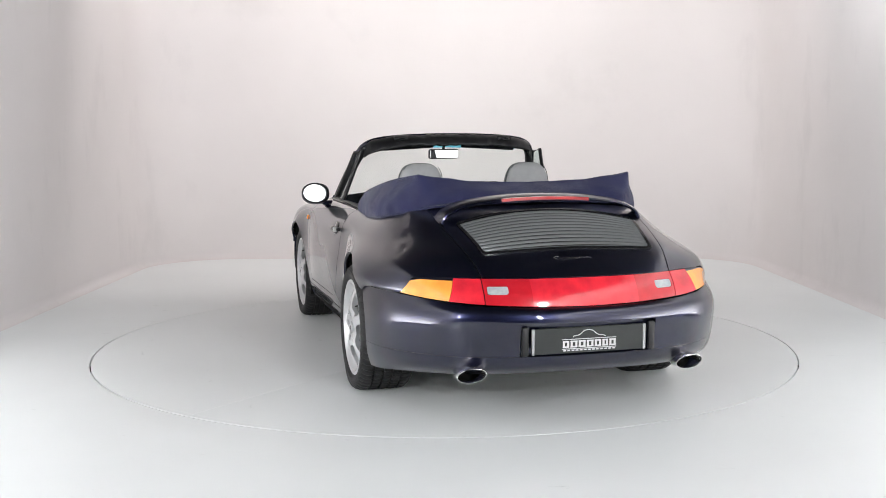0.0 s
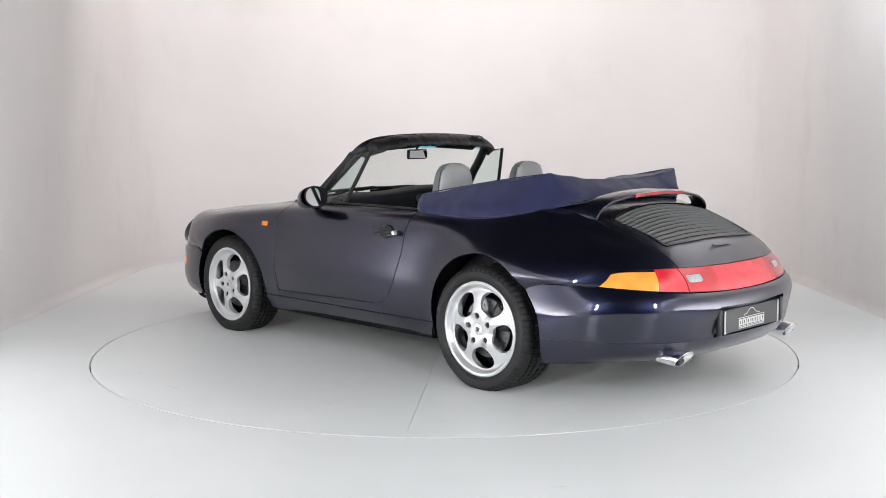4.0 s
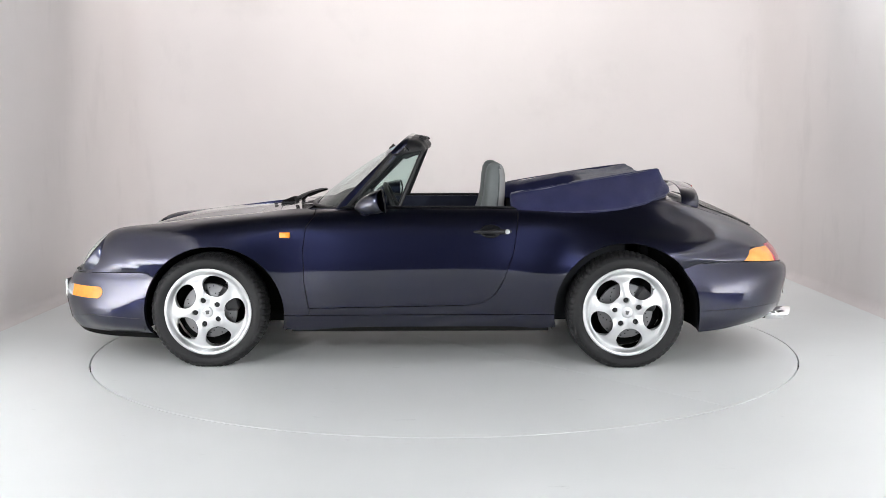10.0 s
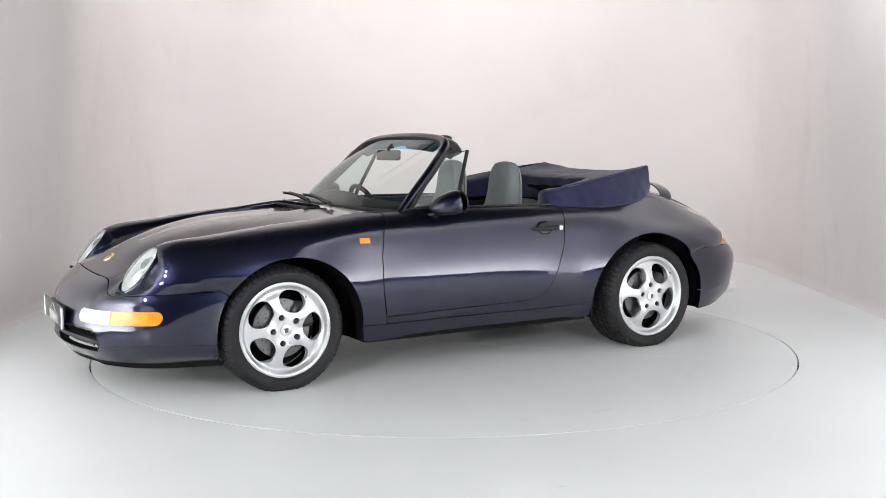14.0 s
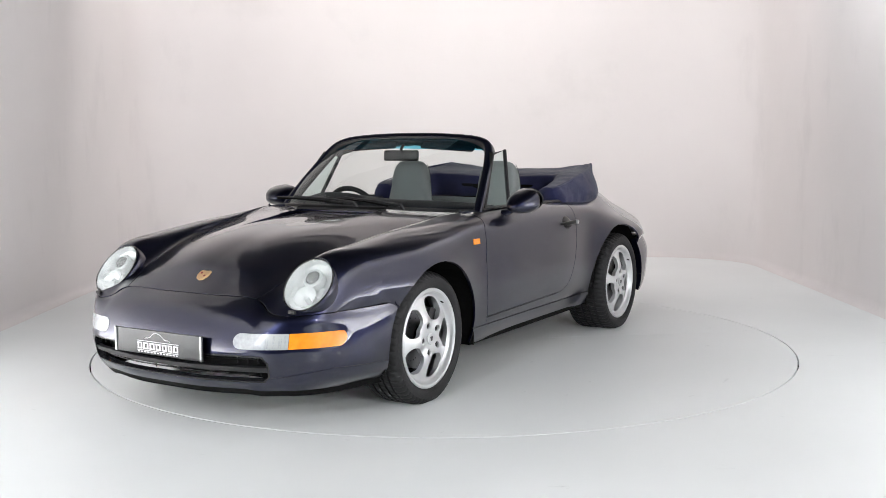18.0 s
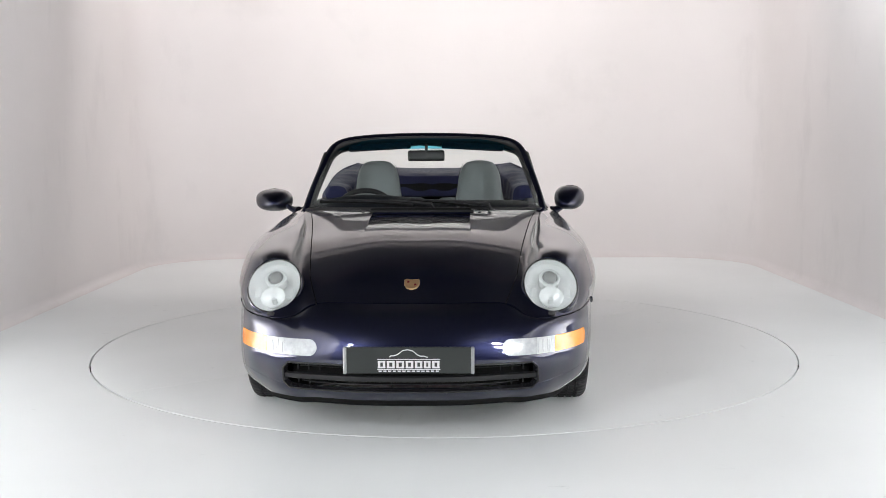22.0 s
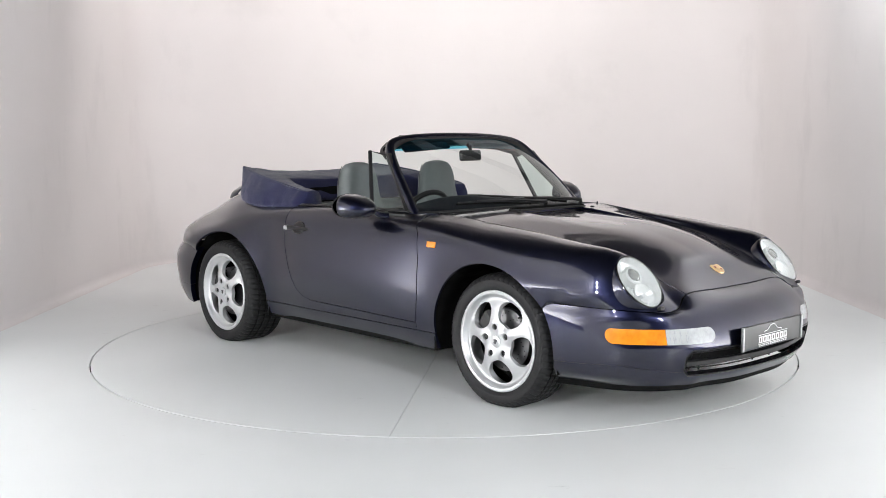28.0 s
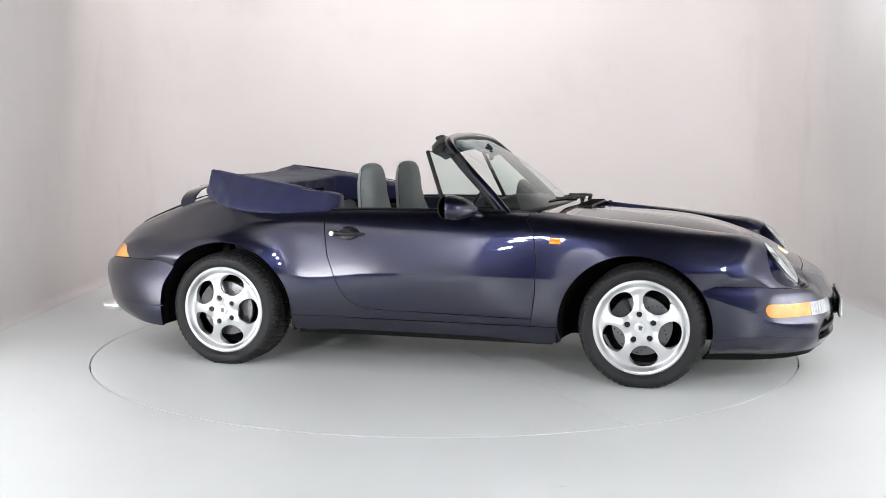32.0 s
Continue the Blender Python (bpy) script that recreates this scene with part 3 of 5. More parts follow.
front, rear = rest.split(lambda p: p[:, 0] - DOOR_F(p) + 0.002, 0.0015)
BONNET_Y = along([1.90, 1.80, 1.70, 1.5, 1.3, 1.1, .88, .64], [.395, .425, .45, .475, .50, .525, .555, .60], 0)
centre, wing = front.split(lambda p: BONNET_Y(p) - p[:, 1], 0.0025)
bonnet, cowl = centre.split(lambda p: p[:, 0] - 0.80 + 0.10 * p[:, 1] ** 2, 0.002)
lid_zone, quarter = rear.split(lambda p: np.where(p[:, 0] < -1.3, along([-1.3, -1.5, -1.7, -1.9, -2.06], [.52, .515, .50, .47, .435], 0)(p) - p[:, 1], -1), 0.0028)

# The bonnet's shallow centre trough runs out towards the nose
TROUGH = lambda p: np.minimum(0.252 - p[:, 1], 1.32 - p[:, 0])
trough, bonnet = bonnet.split(TROUGH, 0.0)
k = np.clip((1.32 - trough.v[:, 0]) / 0.48, 0, 1)
trough.v[:, 2] -= 0.016 * k * k * (3 - 2 * k)
slope = 0.016 * 6 * k * (1 - k) / 0.48
trough.n[:, 0] -= slope
trough.n /= np.linalg.norm(trough.n, axis=1, keepdims=True)
hood = bonnet.both().part("bonnet", PAINT, car)
trough.both().part("bonnet_trough", PAINT, hood, skip=lambda p: p[0] > 1.31)
cowl.both().part("scuttle_panel", PAINT, car)
for s in ("left", "right"):
    f = (lambda q: q) if s == "left" else (lambda q: q.mirror())
    f(wing).part("front_wing", PAINT, car)
    f(door).part("door", PAINT, car)
    f(quarter).part("rear_quarter", PAINT, car)
    f(sill.moved(0.003)).part("sill", PAINT, car)

# Engine lid with an opening for its slatted grille
GRILLE = lambda p: np.minimum(np.minimum(p[:, 0] + 1.938 - 0.06 * p[:, 1] ** 2, -1.585 - 0.25 * p[:, 1] ** 2 - p[:, 0]), along([-1.95, -1.58], [.405, .455], 0)(p) - p[:, 1])
grille_zone, lid = lid_zone.split(GRILLE, 0.0)
engine_lid = lid.both().part("engine_lid", PAINT, car)
grille_edge = grille_zone.keep(lambda p: 0.013 - GRILLE(p)).moved(0.007)
grille_edge.both().part("grille_surround", GLOSS, engine_lid, "gloss black grille surround")
well = grille_zone.keep(lambda p: GRILLE(p) - 0.008).moved(-0.030)
well.both().part("grille_well", MATT, engine_lid, lip=0)
SLATS = 12


gx, gy = grille_zone.v[:, 0], grille_zone.v[:, 1]
LID_FIT = np.linalg.lstsq(np.stack([gx * 0 + 1, gx, gx * gx, gy * gy, gy**4, gx * gy * gy], 1), grille_zone.v[:, 2], rcond=None)[0]


def lid_height(x, y):
    return float(np.dot(LID_FIT, (1, x, x * x, y * y, y**4, x * y * y)))


for i in range(SLATS):
    x0 = -1.612 - (1.917 - 1.612) * i / (SLATS - 1)
    half_w = 0.442 - 0.045 * i / (SLATS - 1)
    pts = []
    for j in range(21):
        y = half_w * (j - 10) / 10
        x = x0 - (0.22 - 0.26 * i / (SLATS - 1)) * y * y
        pts.append((x, y, lid_height(x, y) - 0.001))
    bm = bmesh.new()
    rings = [[bm.verts.new((x + sx, y, z + sz)) for sx, sz in ((.010, -.010), (.0122, -.003), (.0095, .0035), (.002, .0062), (-.007, .0055), (-.0108, .001), (-.0108, -.008))] for x, y, z in pts]
    for A, B in zip(rings, rings[1:]):
        for k in range(7):
            bm.faces.new((A[k], A[(k + 1) % 7], B[(k + 1) % 7], B[k]))
    bm.faces.new(rings[0])
    bm.faces.new(list(reversed(rings[-1])))
    part("slat", bm, SLAT, engine_lid, "grey grille slat", smooth=50)

# Spoiler lip: a hoop over the lid that carries the high brake lamp
HOOP = [(-1.552, .512, .858), (-1.556, .500, .884), (-1.560, .474, .910), (-1.564, .43, .932), (-1.568, .36, .951), (-1.574, .22, .969), (-1.578, .1, .976), (-1.579, 0, .978)]
half = cubic(np.array(HOOP), 5)
path = [tuple(p) for p in half] + [(p[0], -p[1], p[2]) for p in half[-2::-1]]


def hoop_mesh(path, section):
    """A bar of the given section (along x, up) swept over the hoop, its edge turned with the path."""
    bm = bmesh.new()
    rings = []
    for i, p in enumerate(path):
        a, b = Vector(path[max(i - 1, 0)]), Vector(path[min(i + 1, len(path) - 1)])
        d = (b - a)
        d.x = 0
        d.normalize()
        up = Vector((0, d.z, -d.y))
        if up.z < 0 or (abs(up.z) < 0.2 and up.y * p[1] < 0):
            up = -up
        rings.append([bm.verts.new(Vector(p) + Vector((sx, 0, 0)) + up * sz) for sx, sz in section])
    for A, B in zip(rings, rings[1:]):
        for k in range(len(section)):
            j = (k + 1) % len(section)
            bm.faces.new((A[k], A[j], B[j], B[k]))
    bm.faces.new(rings[0])
    bm.faces.new(list(reversed(rings[-1])))
    return bm


spoiler = part("spoiler", hoop_mesh(path, [(.052, .004), (.050, .010), (.030, .010), (-.025, .002), (-.048, -.006), (-.052, -.013), (-.048, -.019), (-.04, -.018), (0, -.010), (.04, -.002)]), PAINT, car, smooth=40)
half = [p for p in path if abs(p[1]) < 0.232]
part("brake_lamp", hoop_mesh([(p[0] - .053, p[1], p[2] - .011) for p in half], [(.004, -.009), (.004, .008), (-.004, .007), (-.005, -.008)]), DARK_RED, spoiler, "red high-level brake lamp strip")

# Front bumper: levels from its lower edge up to the shut line
BUMPER_F = [
    rail([2.06, 2.05, 2.005, 1.983, 1.939, 1.87, 1.75, 1.62, 1.505, 1.47], [0, 0.22, 0.39, 0.46, 0.535, 0.595, 0.652, 0.685, 0.715, 0.722], [0.195, 0.195, 0.195, 0.19, 0.19, 0.185, 0.18, 0.178, 0.178, 0.178]),
    rail([2.087, 2.074, 2.032, 2.005, 1.963, 1.885, 1.785, 1.645, 1.505, 1.465], [0, 0.22, 0.4, 0.47, 0.548, 0.618, 0.688, 0.74, 0.765, 0.768], [0.235, 0.235, 0.235, 0.232, 0.23, 0.225, 0.22, 0.215, 0.213, 0.213]),
    rail([2.095, 2.079, 2.039, 2.02, 1.98, 1.912, 1.81, 1.652, 1.505, 1.46], [0, 0.22, 0.4, 0.47, 0.55, 0.624, 0.705, 0.764, 0.788, 0.792], [0.285, 0.285, 0.285, 0.285, 0.285, 0.283, 0.28, 0.275, 0.273, 0.273]),
    rail([2.1, 2.084, 2.049, 2.03, 1.99, 1.925, 1.82, 1.655, 1.505, 1.455], [0, 0.22, 0.4, 0.47, 0.55, 0.625, 0.708, 0.768, 0.796, 0.8], [0.35, 0.35, 0.35, 0.35, 0.35, 0.35, 0.35, 0.35, 0.35, 0.35]),
    rail([2.085, 2.072, 2.034, 2.018, 1.978, 1.915, 1.81, 1.65, 1.497, 1.435], [0, 0.22, 0.4, 0.47, 0.55, 0.625, 0.706, 0.768, 0.798, 0.802], [0.425, 0.425, 0.425, 0.423, 0.422, 0.42, 0.42, 0.42, 0.42, 0.42]),
    rail([2.048, 2.035, 2.005, 1.99, 1.966, 1.912, 1.815, 1.644, 1.483, 1.405], [0, 0.22, 0.395, 0.465, 0.547, 0.622, 0.702, 0.766, 0.799, 0.803], [0.495, 0.495, 0.488, 0.478, 0.475, 0.475, 0.475, 0.475, 0.475, 0.475]),
    rail([2, 1.985, 1.962, 1.962, 1.952, 1.907, 1.815, 1.638, 1.473, 1.395], [0, 0.22, 0.39, 0.465, 0.547, 0.619, 0.698, 0.764, 0.798, 0.802], [0.538, 0.538, 0.531, 0.509, 0.499, 0.498, 0.5, 0.502, 0.503, 0.503]),
    rail([1.925, 1.92, 1.912, 1.931, 1.936, 1.899, 1.813, 1.632, 1.463, 1.385], [0, 0.22, 0.385, 0.465, 0.545, 0.617, 0.695, 0.764, 0.797, 0.801], [0.569, 0.569, 0.566, 0.527, 0.509, 0.509, 0.515, 0.521, 0.523, 0.523]),
]
bf = Skin.net(BUMPER_F, 12, 7, "first_column").keep(ARCH_F)


def capsule(y0, y1, z0, h, p, out=1.0):
    """Positive inside a bar with a round inner end."""
    y, z = p[:, 1], p[:, 2]
    d = np.maximum(np.maximum(y0 + h - y, 0) * out, np.maximum(y - (y1 - 0.25 * h), 0) * 3.0)
    return h - np.sqrt(d**2 + (z - z0) ** 2)


INTAKE = lambda p: np.minimum(0.058 - np.abs(p[:, 2] - 0.290), np.minimum(0.525 - p[:, 1] - 0.9 * np.maximum(np.abs(p[:, 2] - 0.29) - 0.03, 0), 1.9 * (p[:, 0] > 1.8) - 1))
SIGNAL = lambda p: capsule(.376, .738, .408, .032, p)
mouth, bf2 = bf.split(INTAKE, 0.0)
lip_f, skin_f = bf2.split(lambda p: along([1.5, 1.8, 2.1], [.268, .282, .232], 0)(p) - p[:, 2], 0.0012)
signal_zone, skin_f = skin_f.split(SIGNAL, 0.0)
front_bumper = skin_f.both().part("front_bumper", PAINT, car, lip=0.028)
lip_f.both().part("front_lip", PAINT, front_bumper, lip=0.028)
black_lip = Skin.net([[[x - .03, y * .985, z - .030] for x, y, z in BUMPER_F[0]], [[x - .012, y * .99, z - .012] for x, y, z in BUMPER_F[0]], [[x - .004, y, z + .004] for x, y, z in BUMPER_F[0]]], 6, 3)
black_lip.both().part("lower_edge", MATT, front_bumper, "black rubber spoiler edge", lip=0.02)
mouth.moved(-0.07).both().part("intake_back", MATT, front_bumper, lip=0)
bar = mouth.keep(lambda p: 0.009 - np.abs(p[:, 2] - 0.286)).moved(-0.004)
bar.both().part("intake_bar", BLACK, front_bumper, lip=0.02)
edge = mouth.keep(lambda p: 0.006 - INTAKE(p)).moved(0.002)
edge.both().part("intake_rim", GLOSS, front_bumper, "gloss black intake rim", lip=0.03)
for i in range(10):
    for row, z0 in ((0, .318), (1, .256)):
        mesh_bar = mouth.keep(lambda p: np.minimum(np.minimum(0.0022 - np.abs(p[:, 1] - 0.026 - 0.05 * i), 0.017 - np.abs(p[:, 2] - z0)), INTAKE(p) - 0.003)).moved(-0.035)
        if mesh_bar.f:
            for m in (mesh_bar, mesh_bar.mirror()):
                m.part("grille_rib", BLACK, front_bumper, lip=0.006)
for z0 in (.318, .256):
    rib = mouth.keep(lambda p: np.minimum(0.0025 - np.abs(p[:, 2] - z0), INTAKE(p))).moved(-0.034)
    rib.both().part("grille_rib", BLACK, front_bumper, lip=0.006)

amber, clear = signal_zone.split(lambda p: p[:, 1] - 0.594, 0.0012)
fog, position = clear.split(lambda p: 0.515 - p[:, 1], 0.0008)
for side in (1, -1):
    f = (lambda q: q) if side > 0 else (lambda q: q.mirror())
    unit = f(signal_zone).moved(-0.012).part("signal_lamp", BLACK, car, "amber and clear front signal lamp", lip=0)
    f(amber.moved(0.002)).part("amber_lens", AMBER, unit, "amber indicator lens")
    f(fog.moved(0.002)).part("fog_lens", CLEAR, unit, "frosted clear fog lamp lens")
    f(position.moved(0.002)).part("side_light_lens", CLEAR_GREY, unit, "ribbed grey clear lens")
    for i in range(7):
        y0 = 0.524 + 0.0095 * i
        rib = f(position.keep(lambda p: np.minimum(0.0022 - np.abs(p[:, 1] - y0), 0.026 - np.abs(p[:, 2] - 0.407))).moved(0.0035))
        rib.part("lens_rib", CLEAR, unit, lip=0.003)

# Tail lamp band and rear bumper
LAMP_TOP = rail([-2.089, -2.078, -2.03, -1.95, -1.885, -1.84], [0, .20, .42, .578, .662, .714], [.646, .646, .648, .647, .642, .632])
LAMP_LOW = rail([-2.150, -2.138, -2.09, -2.0, -1.885, -1.80], [0, .21, .44, .608, .707, .752], [.532, .535, .545, .558, .568, .573])
LAMP_MID = [[(a + b) / 2 - (0.010 if i == 0 else 0) for i, (a, b) in enumerate(zip(p, q))] for p, q in zip(LAMP_TOP, LAMP_LOW)]
lb = Skin.net([LAMP_LOW, LAMP_MID, LAMP_TOP], 14, 8, "first_column").turned()
lamp_unit = lb.moved(-0.012).both().part("tail_lamp", BLACK, car, "red and amber full-width tail lamp band", lip=0)
tail_amber, tail_red = lb.split(lambda p: p[:, 1] - 0.572 + 0.35 * (p[:, 2] - 0.6), 0.0012)
tail_outer, tail_mid = tail_red.split(lambda p: p[:, 1] - 0.447, 0.0025)
REVERSE = lambda p: np.minimum(0.044 - np.abs(p[:, 1] - 0.388), 0.0165 - np.abs(p[:, 2] - 0.602))
reverse_lens, tail_mid = tail_mid.split(REVERSE, 0.0010)
tail_side, tail_centre = tail_mid.split(lambda p: p[:, 1] - 0.245, 0.0004)
tail_centre.both().part("reflector_panel", RED, lamp_unit, "red centre reflector", lip=0.01)
for f in ((lambda q: q), (lambda q: q.mirror())):
    lens, corner = tail_amber.split(lambda p: 1 - np.hypot(np.maximum(p[:, 1] - .655, 0) / .098, np.maximum(p[:, 2] - .592, 0) / .046), 0.004)
    f(lens).part("amber_lens", TAIL_AMBER, lamp_unit, "amber indicator lens", lip=0.01)
    f(corner.moved(-0.001)).part("corner_fill", PAINT, lamp_unit)
    f(tail_outer).part("red_lens", RED, lamp_unit, lip=0.01)
    f(tail_side).part("red_lens", RED_DEEP, lamp_unit, lip=0.01)
    f(reverse_lens).part("reversing_lens", CLEAR, lamp_unit, "clear reversing lamp lens", lip=0.01)

BUMPER_R = [
    rail([-2.095, -2.085, -2.035, -1.94, -1.81, -1.67, -1.54], [0, .25, .46, .61, .73, .806, .834], [.238, .238, .235, .228, .22, .205, .195]),
    rail([-2.143, -2.132, -2.08, -1.982, -1.842, -1.676, -1.54], [0, .26, .48, .64, .757, .828, .852], [.29, .29, .285, .28, .275, .27, .265]),
    rail([-2.165, -2.15, -2.098, -2.0, -1.85, -1.68, -1.535], [0, .27, .50, .655, .772, .838, .858], [.38, .38, .38, .38, .375, .37, .37]),
    rail([-2.185, -2.17, -2.112, -2.01, -1.855, -1.68, -1.51], [0, .27, .50, .658, .775, .838, .858], [.45, .45, .45, .45, .45, .45, .45]),
    rail([-2.178, -2.163, -2.108, -2.003, -1.85, -1.66, -1.47], [0, .27, .50, .652, .765, .830, .855], [.51, .51, .51, .51, .51, .51, .51]),
    rail([-2.152, -2.138, -2.085, -1.98, -1.81, -1.62, -1.432], [0, .25, .48, .636, .751, .822, .850], [.528, .531, .541, .555, .566, .568, .567]),
]
br = Skin.net(BUMPER_R, 14, 8, "first_column").turned()
RECESS = lambda p: np.minimum(np.minimum(0.312 - p[:, 1], 0.466 - p[:, 2]), p[:, 2] - 0.318)
recess, br = br.split(RECESS, 0.0)
valance, br = br.split(lambda p: along([-2.2, -1.95, -1.575], [.318, .322, .313], 0)(p) - p[:, 2], 0.0012)
rear_bumper = br.both().part("rear_bumper", PAINT, car, lip=0.038)
valance.both().part("rear_valance", PAINT, rear_bumper, lip=0.03)
recess.moved(-0.028).both().part("plate_recess", PAINT, rear_bumper, lip=0)

# Black underside and wheel housings
bm = bmesh.new()
box(bm, 1.42, 1.50, 0.05, pose(-0.02, 0, 0.215))
box(bm, 3.5, 0.96, 0.06, pose(0.08, 0, 0.235))
box(bm, 0.36, 1.10, 0.05, pose(-1.74, 0, 0.285))
box(bm, 0.30, 1.10, 0.05, pose(1.70, 0, 0.235))
part("underbody", bm, MATT, car, smooth=0)
for x, cut in ((1.108, 0.385), (-1.146, 0.392)):
    for side in (1, -1):
        bm = bmesh.new()
        n = 28
        rings = []
        for kk in range(-2, n + 3):
            a = math.pi * min(max(kk, 0), n) / n
            edge_y = np.interp(math.cos(a), [-1, -.7, 0, .7, 1], [.79, .80, .82, .80, .775] if x > 0 else [.822, .832, .845, .82, .785])
            drop = .05 * max(-kk, kk - n, 0)
            rings.append([bm.verts.new((x + (cut + .006 - d) * math.cos(a), side * y, 0.30 - drop + (cut + .002 - d) * math.sin(a))) for y, d in ((edge_y, .0), (.60, .0), (.47, .02))])
        mid = bm.verts.new((x, side * .47, .30))
        for A, B in zip(rings, rings[1:]):
            for j in range(2):
                bm.faces.new((A[j], A[j + 1], B[j + 1], B[j]))
            bm.faces.new((A[2], mid, B[2]))
        part("wheel_housing", bm, MATT, car, smooth=0)

# ---------------------------------------------------------------- wheels
RIM_SCALE = 1.052


def wheel_face():
    """The five-spoke face as a sheet in wheel space: outward is +y."""
    rs = [0.0, .012, .024, .034, .040, .05, .06, .07, .08, .09, .10, .11, .12, .13, .14, .15, .16, .17, .18, .19, .197, .203, .208]
    hs = np.interp(rs, [0, .03, .036, .06, .09, .15, .186, .196, .203, .208], [.003, .003, .005, .004, -.004, -.018, -.025, -.022, -.012, -.002])
    n = 180
    g = np.zeros((len(rs), n + 1, 3))
    for i, (r, h) in enumerate(zip(rs, hs)):
        for j in range(n + 1):
            a = 2 * math.pi * j / n
            spoke = math.cos(5 * a) * 0.5 + 0.5
            g[i, j] = (r * math.cos(a), h + 0.017 * spoke ** 0.8 * np.interp(r, [.045, .09, .16, .194], [0, 1, .75, 0]), r * math.sin(a))
    s = Skin.grid(g).turned()
    s.n[:(n + 1)] = (0, 1, 0)

    def hole(p):
        a, r = np.arctan2(p[:, 2], p[:, 0]), np.hypot(p[:, 0], p[:, 2])
        da = a % (2 * math.pi / 5) - math.pi / 5  # between two spokes
        u, w = r - 0.1385, r * np.sin(da)
        return (((np.abs(u) / 0.053) ** 2.5 + (np.abs(w) / (0.062 + 0.46 * u)) ** 2.4) ** (1 / 2.4) - 1) * 0.05

    bolts = lambda p: np.min([np.hypot(p[:, 0] - 0.0645 * math.cos(2 * math.pi * k / 5), p[:, 2] - 0.0645 * math.sin(2 * math.pi * k / 5)) for k in range(5)], axis=0) - 0.0158
    return s.keep(hole).keep(bolts)


FACE = wheel_face()
FACE.v[:, [0, 2]] *= RIM_SCALE


def tyre_mesh(width):
    prof = [(.230, .006), (.240, .000), (.246, -.004), (.256, -.008), (.272, -.0125), (.288, -.011), (.301, -.003), (.310, .007), (.3155, .019), (.3175, .030)]
    inner = [(r, width - 0.016 - h) for r, h in reversed(prof)]
    tread = []
    count = 4
    for k in range(count):
        c = 0.030 + (width - 0.076) * (k + 0.5) / count
        tread += [(.3182, c - .016), (.3182, c - .0052), (.3105, c - .0045), (.3105, c + .0045), (.3182, c + .0052)]
    tread = [t for t in tread if 0.03 < t[1] < width - 0.046]
    rows = prof + tread + inner
    n = 240
    bm = bmesh.new()
    rings = []
    for kk in range(n):
        a = 2 * math.pi * kk / n
        ring = []
        for r, h in rows:
            shift = 0.0
            if r > 0.3 and kk % 4 == 0:
                shift = 0.0045
            ang = a + 0.9 * (h - width / 2) * (0.5 if r > .3 else 0)
            ring.append(bm.verts.new(((r - shift) * math.cos(ang), -h - .006 * max(0.0, -math.sin(ang) - .8) * (r > .25) * (h < .02) * -5, max((r - shift) * math.sin(ang), .001 - HUB_Z))))
        rings.append(ring)
    for kk in range(n):
        A, B = rings[kk], rings[(kk + 1) % n]
        for i in range(len(rows) - 1):
            bm.faces.new((A[i], A[i + 1], B[i + 1], B[i]))
    return bm


